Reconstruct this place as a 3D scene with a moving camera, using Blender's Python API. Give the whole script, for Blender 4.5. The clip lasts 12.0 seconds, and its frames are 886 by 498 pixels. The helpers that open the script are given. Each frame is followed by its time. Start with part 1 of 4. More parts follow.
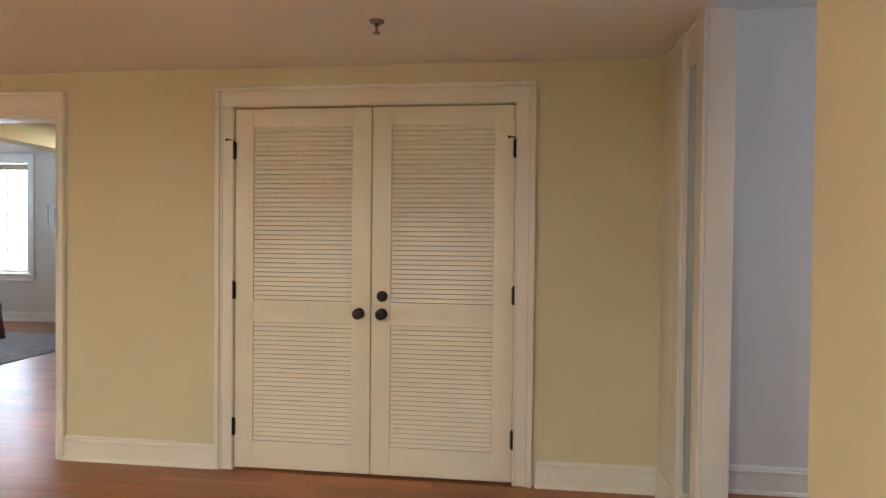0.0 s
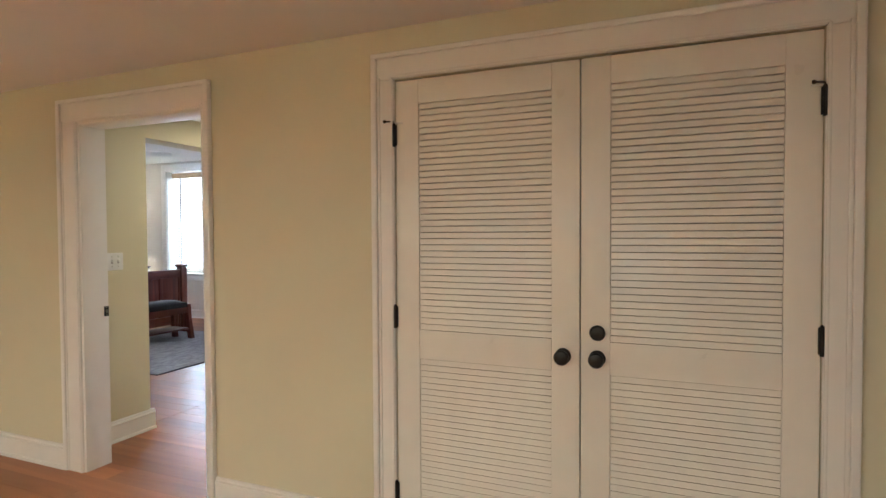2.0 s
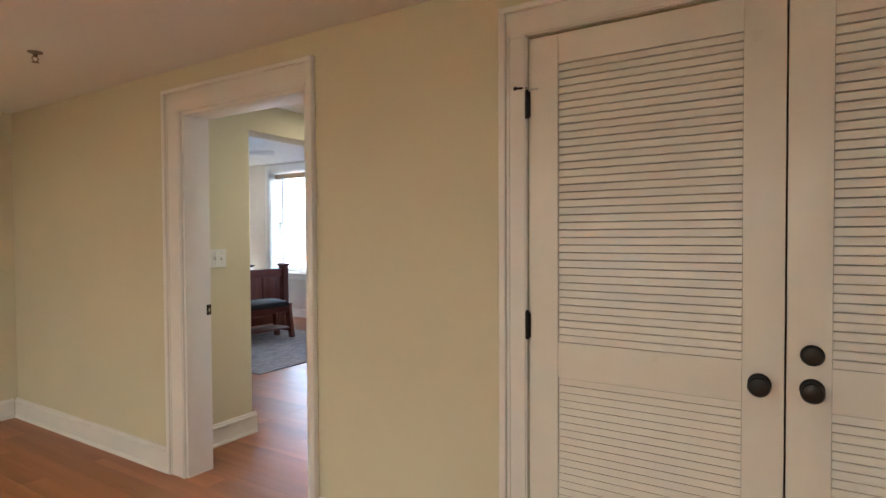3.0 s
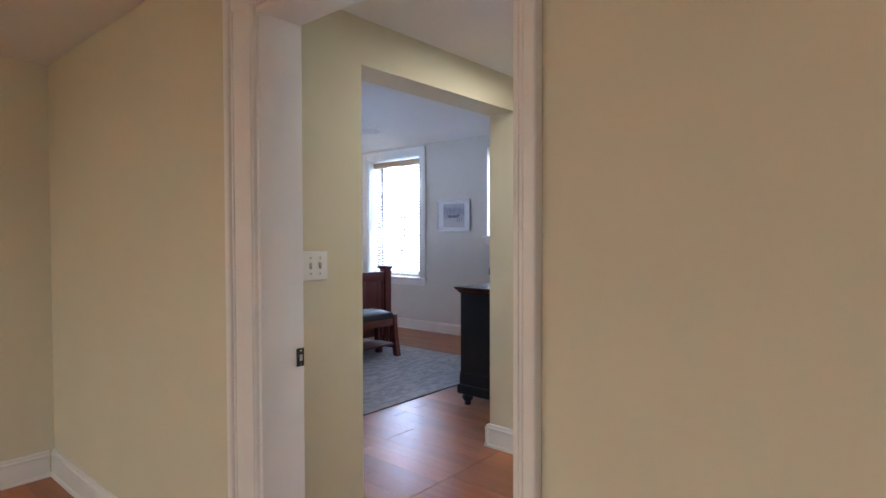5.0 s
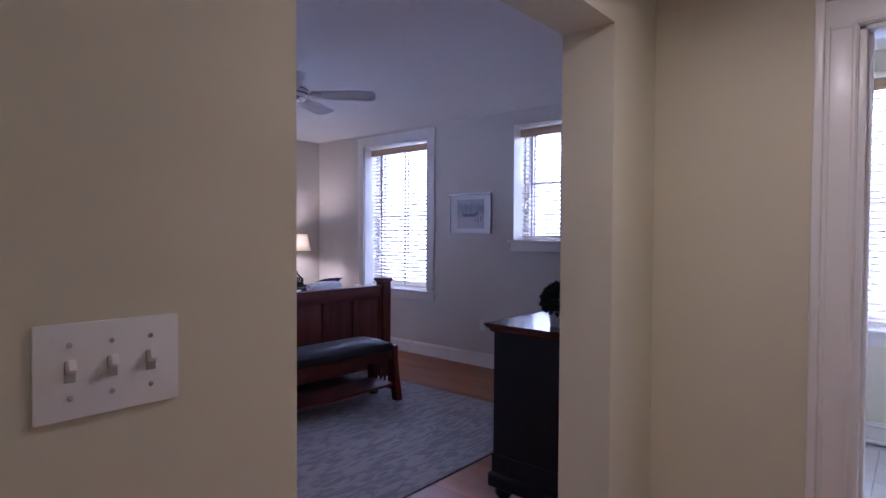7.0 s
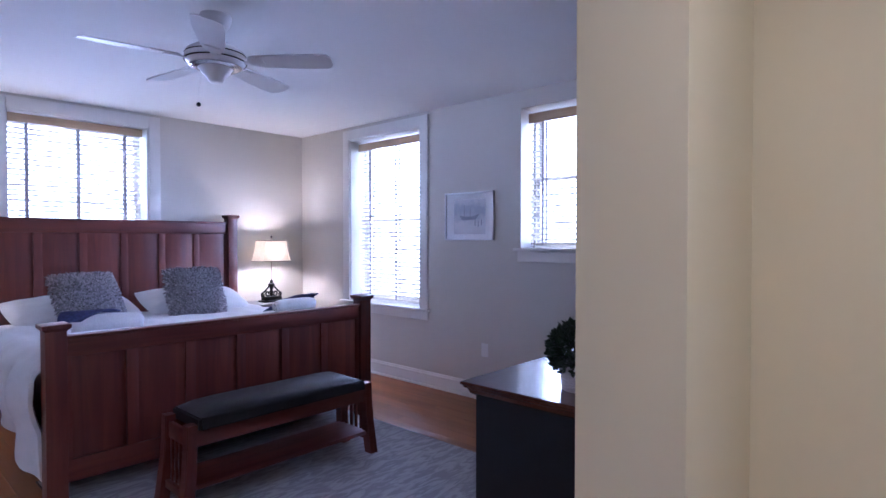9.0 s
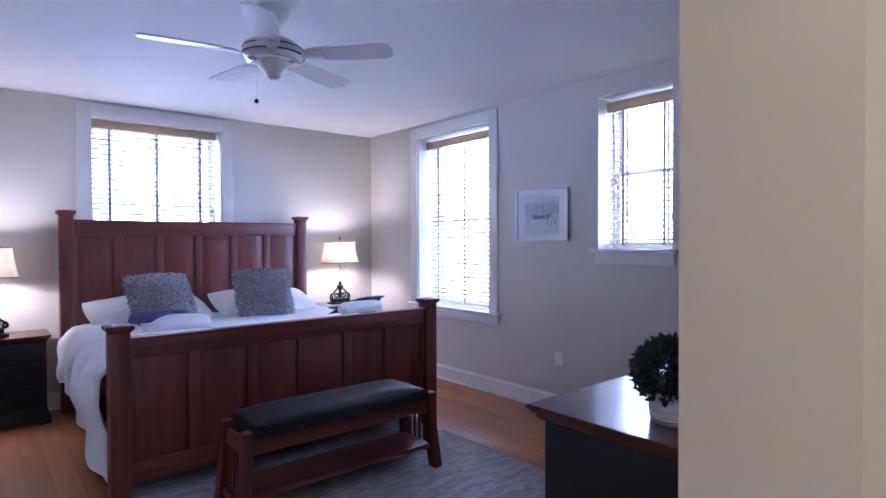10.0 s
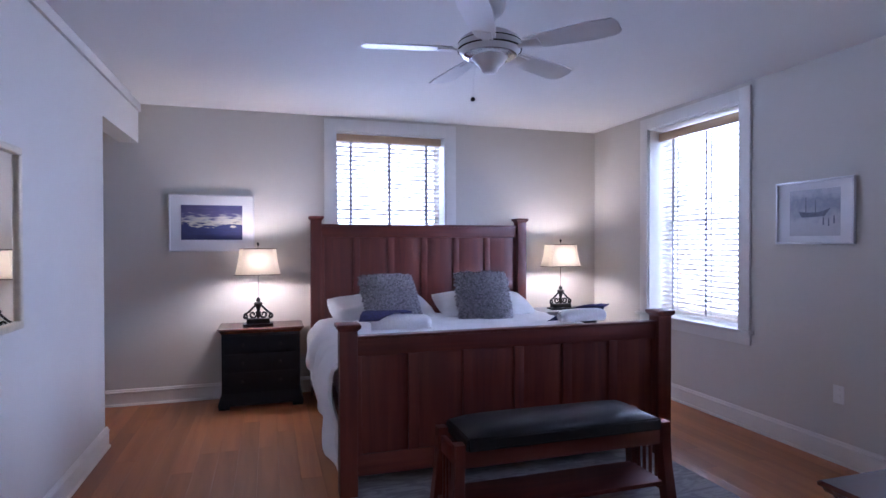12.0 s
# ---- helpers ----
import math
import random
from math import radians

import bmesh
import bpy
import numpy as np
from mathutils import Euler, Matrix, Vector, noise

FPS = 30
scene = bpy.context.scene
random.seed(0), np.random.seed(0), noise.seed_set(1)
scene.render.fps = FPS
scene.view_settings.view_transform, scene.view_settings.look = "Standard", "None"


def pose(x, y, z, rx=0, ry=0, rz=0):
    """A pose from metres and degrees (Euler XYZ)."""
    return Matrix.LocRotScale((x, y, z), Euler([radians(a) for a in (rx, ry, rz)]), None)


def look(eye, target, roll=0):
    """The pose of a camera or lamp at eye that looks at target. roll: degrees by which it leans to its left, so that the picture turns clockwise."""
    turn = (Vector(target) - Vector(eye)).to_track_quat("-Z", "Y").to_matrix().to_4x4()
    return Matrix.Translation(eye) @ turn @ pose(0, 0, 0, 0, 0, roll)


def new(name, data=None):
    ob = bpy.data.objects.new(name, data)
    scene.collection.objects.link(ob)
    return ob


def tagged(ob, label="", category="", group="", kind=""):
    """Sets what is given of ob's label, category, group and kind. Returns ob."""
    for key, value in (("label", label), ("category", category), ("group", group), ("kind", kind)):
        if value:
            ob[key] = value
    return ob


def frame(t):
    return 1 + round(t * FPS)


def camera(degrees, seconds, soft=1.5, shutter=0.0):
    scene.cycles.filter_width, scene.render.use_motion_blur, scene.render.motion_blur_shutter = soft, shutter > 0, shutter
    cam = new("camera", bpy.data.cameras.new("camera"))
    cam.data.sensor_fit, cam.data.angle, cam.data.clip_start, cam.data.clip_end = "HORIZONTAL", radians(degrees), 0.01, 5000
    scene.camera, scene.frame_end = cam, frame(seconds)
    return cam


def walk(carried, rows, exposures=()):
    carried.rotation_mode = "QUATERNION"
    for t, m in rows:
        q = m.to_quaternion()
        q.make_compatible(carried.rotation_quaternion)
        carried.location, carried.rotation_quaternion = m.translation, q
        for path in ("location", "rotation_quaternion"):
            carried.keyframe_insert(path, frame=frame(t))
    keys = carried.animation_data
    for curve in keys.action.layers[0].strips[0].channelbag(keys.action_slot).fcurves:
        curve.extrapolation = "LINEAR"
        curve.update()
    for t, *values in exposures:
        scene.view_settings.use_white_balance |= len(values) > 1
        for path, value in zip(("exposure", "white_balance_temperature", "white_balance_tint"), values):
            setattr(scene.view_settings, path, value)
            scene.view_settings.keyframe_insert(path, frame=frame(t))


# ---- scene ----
cam = camera(77.0, 12.0)

PATH = [
    (0, (0.933, -0.01, 1.312), (0.709, 1.977, 1.283), 0.6),
    (0.5, (0.883, 0.329, 1.336), (0.64, 2.314, 1.299), 0.6),
    (1, (0.77, 0.554, 1.344), (0.45, 2.527, 1.303), 0.4),
    (1.5, (0.658, 0.717, 1.36), (0.108, 2.639, 1.308), 0.0),
    (2, (0.526, 0.829, 1.382), (-0.24, 2.676, 1.328), -0.3),
    (2.5, (0.399, 0.946, 1.354), (-0.512, 2.726, 1.31), -0.3),
    (3, (0.196, 1.131, 1.342), (-0.855, 2.833, 1.297), -0.3),
    (3.5, (-0.061, 1.374, 1.321), (-1.23, 2.996, 1.279), -0.1),
    (5.5, (-1.427, 2.315, 1.335), (-2.724, 3.837, 1.287), -0.1),
    (6, (-1.722, 2.613, 1.354), (-3.017, 4.136, 1.304), 0.2),
    (6.5, (-1.951, 2.865, 1.366), (-3.251, 4.384, 1.315), 0.2),
    (7, (-2.156, 3.144, 1.375), (-3.458, 4.662, 1.325), 0.3),
    (7.5, (-2.312, 3.429, 1.369), (-3.62, 4.942, 1.329), 0.1),
    (9.5, (-2.705, 4.141, 1.408), (-4.107, 5.567, 1.375), -0.0),
    (10, (-2.775, 4.231, 1.395), (-4.308, 5.514, 1.365), -0.2),
    (10.5, (-2.858, 4.303, 1.384), (-4.515, 5.423, 1.358), -0.2),
    (11, (-2.925, 4.337, 1.391), (-4.69, 5.278, 1.37), -0.2),
    (11.5, (-2.972, 4.37, 1.408), (-4.816, 5.145, 1.386), -0.2),
    (12, (-3.0, 4.381, 1.404), (-4.909, 4.976, 1.382), -0.1),
]
EXPO = [(0.0, -0.1, 6000, 9), (1.5, 0.0, 5800, 9), (2.5, -0.22, 5650, 10), (3.7, -0.22, 5450, 12), (5.5, -0.38, 5150, 18), (6.0, -0.66, 5150, 24), (6.5, -1.42, 5200, 38), (7.0, -1.30, 5050, 40), (7.7, -1.2, 4780, 36), (9.3, -0.5, 4850, 33), (10.5, -0.46, 4870, 32), (12.0, -0.82, 5060, 31)]
walk(cam, [(t, look(eye, target, roll)) for t, eye, target, roll in PATH], EXPO)

# ---- world, sun, large lights ----
world = bpy.data.worlds.new("sky")
scene.world = world
world.use_nodes = True
wn = world.node_tree.nodes
sky = wn.new("ShaderNodeTexSky")
sky.sky_type, sky.sun_disc = "NISHITA", False
sky.sun_elevation, sky.sun_rotation = radians(48), radians(150)
world.node_tree.links.new(sky.outputs[0], wn["Background"].inputs[0])
wn["Background"].inputs[1].default_value = 0.12


def area(name, eye, target, sx, sy, watts, colour):
    data = bpy.data.lights.new(name, "AREA")
    data.shape, data.size, data.size_y, data.energy, data.color = "RECTANGLE", sx, sy, watts, colour
    ob = new(name, data)
    ob.matrix_world = look(eye, target)
    return ob


def bulb(name, at, watts, colour, radius=0.03):
    data = bpy.data.lights.new(name, "POINT")
    data.energy, data.color, data.shadow_soft_size = watts, colour, radius
    ob = new(name, data)
    ob.location = at
    return ob


sun_data = bpy.data.lights.new("sun", "SUN")
sun_data.energy, sun_data.angle, sun_data.color = 4.0, radians(0.5), (1.0, 0.95, 0.87)
sun = new("sun", sun_data)
sun.matrix_world = look((-2, -6, 30), (0, 0, 0))

DAY = (0.70, 0.81, 1.0)
WARM = (1.0, 0.95, 0.78)
area("window_light_tall", (-6.95, 8.28, 1.61), (-6.95, 5, 1.61), 1.06, 1.7, 215, DAY)
area("window_light_small", (-4.957, 8.28, 1.90), (-4.957, 5, 1.90), 0.65, 1.12, 110, DAY)
area("window_light_head", (-8.86, 5.54, 1.95), (-5, 5.54, 1.95), 1.09, 1.0, 112, DAY)
area("window_light_bath", (-2.14, 8.28, 1.61), (-2.14, 5, 1.61), 1.07, 1.7, 560, DAY)
# added area lamp for the hall's daylight; no window is built there
area("hall_daylight_fill", (4.30, 1.9, 1.5), (1.5, 2.2, 1.2), 1.2, 1.5, 15, (0.88, 0.90, 1.0))
CANS = [(-2.38, 4.41), (0.1, -1.6), (-1.5, -1.6), (-3.4, -1.6)]
for cx, cy in CANS:
    spot = bpy.data.lights.new("downlight_bulb", "AREA")
    spot.shape, spot.size, spot.energy, spot.color, spot.spread = "DISK", 0.10, (13 if cy > 3 else 72), ((1.0, 0.86, 0.60) if cy > 3 else WARM), radians(175)
    new("downlight_bulb", spot).location = (cx, cy, 2.262)
LAMPS = [(-8.17, 4.285, 0.682), (-8.17, 7.275, 0.712)]
for lx, ly, lz in LAMPS:
    bulb("lamp_bulb", (lx, ly, lz + 0.550), 56, (1.0, 0.84, 0.64), 0.065)


# ---- materials ----
def mat(name, colour, rough=0.6, metal=0.0, vary=0.06, scale=6.0, bump=0.0, bump_scale=120.0, coat=0.0, spec=0.5, stretch=(1, 1, 1)):
    m = bpy.data.materials.new(name)
    m.use_nodes = True
    n, l = m.node_tree.nodes, m.node_tree.links
    b = n["Principled BSDF"]
    b.inputs["Roughness"].default_value, b.inputs["Metallic"].default_value = rough, metal
    b.inputs["Coat Weight"].default_value = coat
    b.inputs["Specular IOR Level"].default_value = spec
    tc, mp = n.new("ShaderNodeTexCoord"), n.new("ShaderNodeMapping")
    mp.inputs["Scale"].default_value = stretch
    l.new(tc.outputs["Object"], mp.inputs[0])
    no = n.new("ShaderNodeTexNoise")
    no.inputs["Scale"].default_value, no.inputs["Detail"].default_value = scale, 5.0
    l.new(mp.outputs[0], no.inputs["Vector"])
    ramp = n.new("ShaderNodeValToRGB")
    lo, hi = 1 - vary, 1 + vary
    ramp.color_ramp.elements[0].color = (*(max(c * lo, 0) for c in colour), 1)
    ramp.color_ramp.elements[1].color = (*(min(c * hi, 0.95) for c in colour), 1)
    ramp.color_ramp.elements[0].position, ramp.color_ramp.elements[1].position = 0.3, 0.7
    l.new(no.outputs["Fac"], ramp.inputs[0])
    l.new(ramp.outputs[0], b.inputs["Base Color"])
    if bump:
        n2 = n.new("ShaderNodeTexNoise")
        n2.inputs["Scale"].default_value, n2.inputs["Detail"].default_value = bump_scale, 3.0
        l.new(mp.outputs[0], n2.inputs["Vector"])
        bp = n.new("ShaderNodeBump")
        bp.inputs["Strength"].default_value, bp.inputs["Distance"].default_value = bump, 0.002
        l.new(n2.outputs["Fac"], bp.inputs["Height"])
        l.new(bp.outputs[0], b.inputs["Normal"])
        rm = n.new("ShaderNodeMapRange")
        rm.inputs["To Min"].default_value, rm.inputs["To Max"].default_value = rough - 0.06, min(rough + 0.06, 1)
        l.new(no.outputs["Fac"], rm.inputs["Value"])
        l.new(rm.outputs[0], b.inputs["Roughness"])
    return m


def wood(name, dark, light, rough=0.35, axis=0, grain=14.0, coat=0.3, pieces=0.0):
    """Wood with its grain along one axis; pieces: how far single boards differ."""
    m = bpy.data.materials.new(name)
    m.use_nodes = True
    n, l = m.node_tree.nodes, m.node_tree.links
    b = n["Principled BSDF"]
    b.inputs["Roughness"].default_value, b.inputs["Coat Weight"].default_value, b.inputs["Coat Roughness"].default_value = rough, coat, 0.18
    tc, mp = n.new("ShaderNodeTexCoord"), n.new("ShaderNodeMapping")
    s = [grain] * 3
    s[axis] = grain * 0.07
    mp.inputs["Scale"].default_value = s
    oi, ge, ad = n.new("ShaderNodeObjectInfo"), n.new("ShaderNodeNewGeometry"), n.new("ShaderNodeMath")
    l.new(oi.outputs["Random"], ad.inputs[0])
    l.new(ge.outputs["Random Per Island"], ad.inputs[1])
    fr = n.new("ShaderNodeMath")
    fr.operation = "FRACT"
    l.new(ad.outputs[0], fr.inputs[0])
    sh = n.new("ShaderNodeVectorMath")
    sh.operation = "MULTIPLY_ADD"
    l.new(fr.outputs[0], sh.inputs[0])
    sh.inputs[1].default_value = (7.3, 5.1, 3.7)
    l.new(tc.outputs["Object"], sh.inputs[2])
    l.new(sh.outputs[0], mp.inputs[0])
    no = n.new("ShaderNodeTexNoise")
    no.inputs["Scale"].default_value, no.inputs["Detail"].default_value, no.inputs["Distortion"].default_value = 1.0, 7.0, 0.9
    l.new(mp.outputs[0], no.inputs["Vector"])
    ramp = n.new("ShaderNodeValToRGB")
    ramp.color_ramp.elements[0].color, ramp.color_ramp.elements[1].color = (*dark, 1), (*light, 1)
    ramp.color_ramp.elements[0].position, ramp.color_ramp.elements[1].position = 0.32, 0.68
    l.new(no.outputs["Fac"], ramp.inputs[0])
    hs = n.new("ShaderNodeHueSaturation")
    mr = n.new("ShaderNodeMapRange")
    mr.inputs["To Min"].default_value, mr.inputs["To Max"].default_value = 1 - pieces, 1 + pieces
    l.new(fr.outputs[0], mr.inputs["Value"])
    l.new(mr.outputs[0], hs.inputs["Value"])
    l.new(ramp.outputs[0], hs.inputs["Color"])
    l.new(hs.outputs[0], b.inputs["Base Color"])
    bp = n.new("ShaderNodeBump")
    bp.inputs["Strength"].default_value, bp.inputs["Distance"].default_value = 0.12, 0.001
    l.new(no.outputs["Fac"], bp.inputs["Height"])
    l.new(bp.outputs[0], b.inputs["Normal"])
    return m


M_CREAM = mat("cream_wall_paint", (0.64, 0.595, 0.43), 0.75, vary=0.025, scale=1.6, bump=0.10, bump_scale=260)
M_GREIGE = mat("greige_wall_paint", (0.645, 0.61, 0.54), 0.75, vary=0.025, scale=1.6, bump=0.10, bump_scale=260)
M_BATH = mat("pale_yellow_wall_paint", (0.74, 0.70, 0.55), 0.6, vary=0.02, scale=1.6, bump=0.08, bump_scale=260)
M_WHITEWALL = mat("white_wall_paint", (0.72, 0.71, 0.70), 0.75, vary=0.02, scale=1.6, bump=0.08, bump_scale=260)
M_CEIL = mat("ceiling_paint", (0.76, 0.75, 0.72), 0.85, vary=0.02, scale=1.2, bump=0.10, bump_scale=200)
M_TRIM = mat("white_trim_enamel", (0.78, 0.76, 0.71), 0.32, vary=0.02, scale=9, bump=0.04, bump_scale=60)
M_DOOR = mat("off_white_door_enamel", (0.77, 0.74, 0.66), 0.30, vary=0.025, scale=7, bump=0.05, bump_scale=70)
M_BLACK = mat("oiled_bronze", (0.018, 0.015, 0.013), 0.38, metal=0.6, vary=0.3, scale=30, bump=0.05)
M_IRON = mat("wrought_iron", (0.02, 0.018, 0.016), 0.5, metal=0.7, vary=0.3, scale=40, bump=0.25, bump_scale=150)
M_CHROME = mat("chrome", (0.6, 0.6, 0.6), 0.2, metal=1.0, vary=0.05)
M_FLOOR = wood("oak_floor", (0.26, 0.090, 0.030), (0.37, 0.142, 0.050), 0.42, 0, 9, 0.10, 0.22)
M_GAP = mat("floor_gap", (0.05, 0.025, 0.012), 0.8, vary=0.2)
M_BED = wood("cherry_bed_wood", (0.072, 0.012, 0.008), (0.130, 0.026, 0.013), 0.40, 2, 16, 0.15, 0.10)
M_BEDH = wood("cherry_rail_wood", (0.072, 0.012, 0.008), (0.130, 0.026, 0.013), 0.40, 1, 16, 0.15, 0.10)
M_TOP = wood("mahogany_top", (0.045, 0.012, 0.008), (0.095, 0.028, 0.016), 0.22, 1, 16, 0.12, 0.05)
M_DARK = mat("black_lacquer", (0.005, 0.005, 0.009), 0.5, vary=0.25, scale=12, bump=0.05, coat=0.0, spec=0.3)
M_GREYTOP = mat("grey_painted_top", (0.16, 0.17, 0.17), 0.3, vary=0.1, scale=8, bump=0.04)
M_LEATHER = mat("black_leather", (0.011, 0.009, 0.008), 0.46, vary=0.3, scale=18, bump=0.5, bump_scale=180, spec=0.32)
M_LINEN = mat("white_cotton", (0.78, 0.78, 0.79), 0.9, vary=0.03, scale=14, bump=0.35, bump_scale=420)
M_TERRY = mat("white_terry", (0.84, 0.83, 0.83), 0.95, vary=0.05, scale=60, bump=0.35, bump_scale=320)
M_NAVY = mat("navy_terry", (0.045, 0.045, 0.12), 0.95, vary=0.3, scale=60, bump=0.4, bump_scale=320)
M_SHAG = mat("grey_shag_yarn", (0.30, 0.29, 0.31), 0.95, vary=0.45, scale=45, bump=0.5, bump_scale=300)
M_VAL = wood("maple_valance", (0.44, 0.29, 0.16), (0.60, 0.43, 0.26), 0.4, 0, 12, 0.15, 0.03)
M_PLATE = mat("white_plastic", (0.80, 0.79, 0.76), 0.3, vary=0.01)
M_FAN = mat("white_fan_enamel", (0.76, 0.76, 0.76), 0.3, vary=0.02)
M_GOLD = mat("champagne_frame", (0.62, 0.55, 0.40), 0.35, metal=0.5, vary=0.1, scale=20, bump=0.1)
M_SILVER = mat("silver_frame", (0.72, 0.72, 0.73), 0.3, metal=0.7, vary=0.05)
M_MATB = mat("white_mat_board", (0.80, 0.80, 0.80), 0.9, vary=0.01)
M_POT = mat("whitewashed_zinc", (0.62, 0.61, 0.58), 0.5, metal=0.2, vary=0.14, scale=14, bump=0.2)
M_LEAF = mat("boxwood_leaf", (0.022, 0.040, 0.018), 0.45, vary=0.5, scale=30, bump=0.1)
M_SOIL = mat("dark_moss", (0.02, 0.022, 0.012), 0.95, vary=0.3, scale=40, bump=0.6)
M_TILE = mat("white_floor_tile", (0.74, 0.73, 0.70), 0.22, vary=0.04, scale=5, bump=0.03)
M_GROUT = mat("grey_grout", (0.50, 0.49, 0.47), 0.9, vary=0.08, scale=40)
# darkened tone stands in for the shade behind the closed louvers
M_CLOSET_SHADE = mat("closet_shade_tone", (0.30, 0.28, 0.24), 0.9, vary=0.03)


def glass_mat(name, colour, rough=0.0):
    m = bpy.data.materials.new(name)
    m.use_nodes = True
    b = m.node_tree.nodes["Principled BSDF"]
    b.inputs["Base Color"].default_value = (*colour, 1)
    b.inputs["Transmission Weight"].default_value, b.inputs["Roughness"].default_value, b.inputs["IOR"].default_value = 1.0, rough, 1.45
    return m


M_GLASS = glass_mat("window_glass", (0.97, 0.99, 0.98))
M_FROST = glass_mat("sidelight_glass", (0.85, 0.93, 0.96), 0.12)
M_MIRROR = mat("mirror_silver", (0.88, 0.89, 0.90), 0.02, metal=1.0, vary=0.0)


def shade_mat():
    m = bpy.data.materials.new("linen_lampshade")
    m.use_nodes = True
    n, l = m.node_tree.nodes, m.node_tree.links
    n.remove(n["Principled BSDF"])
    d, t, mix = n.new("ShaderNodeBsdfDiffuse"), n.new("ShaderNodeBsdfTranslucent"), n.new("ShaderNodeMixShader")
    tc, no, ramp = n.new("ShaderNodeTexCoord"), n.new("ShaderNodeTexNoise"), n.new("ShaderNodeValToRGB")
    no.inputs["Scale"].default_value = 160
    l.new(tc.outputs["Object"], no.inputs["Vector"])
    l.new(no.outputs["Fac"], ramp.inputs[0])
    ramp.color_ramp.elements[0].color, ramp.color_ramp.elements[1].color = (0.90, 0.84, 0.72, 1), (0.97, 0.92, 0.82, 1)
    l.new(ramp.outputs[0], d.inputs[0])
    l.new(ramp.outputs[0], t.inputs[0])
    mix.inputs[0].default_value = 0.88
    l.new(d.outputs[0], mix.inputs[1])
    l.new(t.outputs[0], mix.inputs[2])
    l.new(mix.outputs[0], n["Material Output"].inputs[0])
    return m


M_SHADE = shade_mat()


def slat_mat(name, dark, light, through_light):
    """Slats and tapes thin enough to let a little daylight through."""
    m = bpy.data.materials.new(name)
    m.use_nodes = True
    n, l = m.node_tree.nodes, m.node_tree.links
    t, mix = n.new("ShaderNodeBsdfTranslucent"), n.new("ShaderNodeMixShader")
    b = n["Principled BSDF"]
    tc, no, ramp = n.new("ShaderNodeTexCoord"), n.new("ShaderNodeTexNoise"), n.new("ShaderNodeValToRGB")
    no.inputs["Scale"].default_value = 12
    l.new(tc.outputs["Object"], no.inputs["Vector"])
    l.new(no.outputs["Fac"], ramp.inputs[0])
    ramp.color_ramp.elements[0].color, ramp.color_ramp.elements[1].color = (*dark, 1), (*light, 1)
    l.new(ramp.outputs[0], b.inputs["Base Color"])
    l.new(ramp.outputs[0], t.inputs[0])
    b.inputs["Roughness"].default_value = 0.45
    mix.inputs[0].default_value = through_light
    l.new(b.outputs[0], mix.inputs[1])
    l.new(t.outputs[0], mix.inputs[2])
    l.new(mix.outputs[0], n["Material Output"].inputs[0])
    return m


M_BLIND = slat_mat("cream_blind_slat", (0.74, 0.68, 0.58), (0.84, 0.79, 0.70), 0.50)
M_TAPE = slat_mat("taupe_ladder_tape", (0.42, 0.40, 0.41), (0.52, 0.50, 0.51), 0.6)


def rug_mat():
    m = mat("grey_wool_rug", (0.30, 0.29, 0.30), 0.98, vary=0.1, scale=90, bump=1.0, bump_scale=240)
    n, l = m.node_tree.nodes, m.node_tree.links
    b = n["Principled BSDF"]
    tc, mp, wv, ramp = n.new("ShaderNodeTexCoord"), n.new("ShaderNodeMapping"), n.new("ShaderNodeTexNoise"), n.new("ShaderNodeValToRGB")
    mp.inputs["Scale"].default_value = (20, 5.5, 1)
    mp.inputs["Rotation"].default_value = (0, 0, radians(20))
    l.new(tc.outputs["Object"], mp.inputs[0])
    wv.inputs["Scale"].default_value, wv.inputs["Detail"].default_value, wv.inputs["Distortion"].default_value = 1.0, 2.0, 1.6
    l.new(mp.outputs[0], wv.inputs["Vector"])
    l.new(wv.outputs["Fac"], ramp.inputs[0])
    ramp.color_ramp.elements[0].color, ramp.color_ramp.elements[1].color = (0.30, 0.285, 0.295, 1), (0.43, 0.41, 0.415, 1)
    ramp.color_ramp.elements[0].position, ramp.color_ramp.elements[1].position = 0.42, 0.58
    l.new(ramp.outputs[0], b.inputs["Base Color"])
    return m


M_RUG = rug_mat()


def picture_mat(name, bands, scale, stretch):
    """A painting: bands of colour up the picture, broken by noise."""
    m = bpy.data.materials.new(name)
    m.use_nodes = True
    n, l = m.node_tree.nodes, m.node_tree.links
    b = n["Principled BSDF"]
    b.inputs["Roughness"].default_value = 0.25
    tc, sep, mp, no = n.new("ShaderNodeTexCoord"), n.new("ShaderNodeSeparateXYZ"), n.new("ShaderNodeMapping"), n.new("ShaderNodeTexNoise")
    l.new(tc.outputs["Generated"], sep.inputs[0])
    mp.inputs["Scale"].default_value = stretch
    l.new(tc.outputs["Generated"], mp.inputs[0])
    no.inputs["Scale"].default_value, no.inputs["Detail"].default_value = scale, 6.0
    l.new(mp.outputs[0], no.inputs["Vector"])
    ma = n.new("ShaderNodeMath")
    ma.operation = "MULTIPLY_ADD"
    l.new(no.outputs["Fac"], ma.inputs[0])
    ma.inputs[1].default_value = 0.80
    l.new(sep.outputs["Z"], ma.inputs[2])
    sb = n.new("ShaderNodeMath")
    sb.operation = "SUBTRACT"
    l.new(ma.outputs[0], sb.inputs[0])
    sb.inputs[1].default_value = 0.40
    ramp = n.new("ShaderNodeValToRGB")
    e = ramp.color_ramp.elements
    for i, (p, c) in enumerate(bands):
        k = e[i] if i < 2 else e.new(p)
        k.position, k.color = p, (*c, 1)
    l.new(sb.outputs[0], ramp.inputs[0])
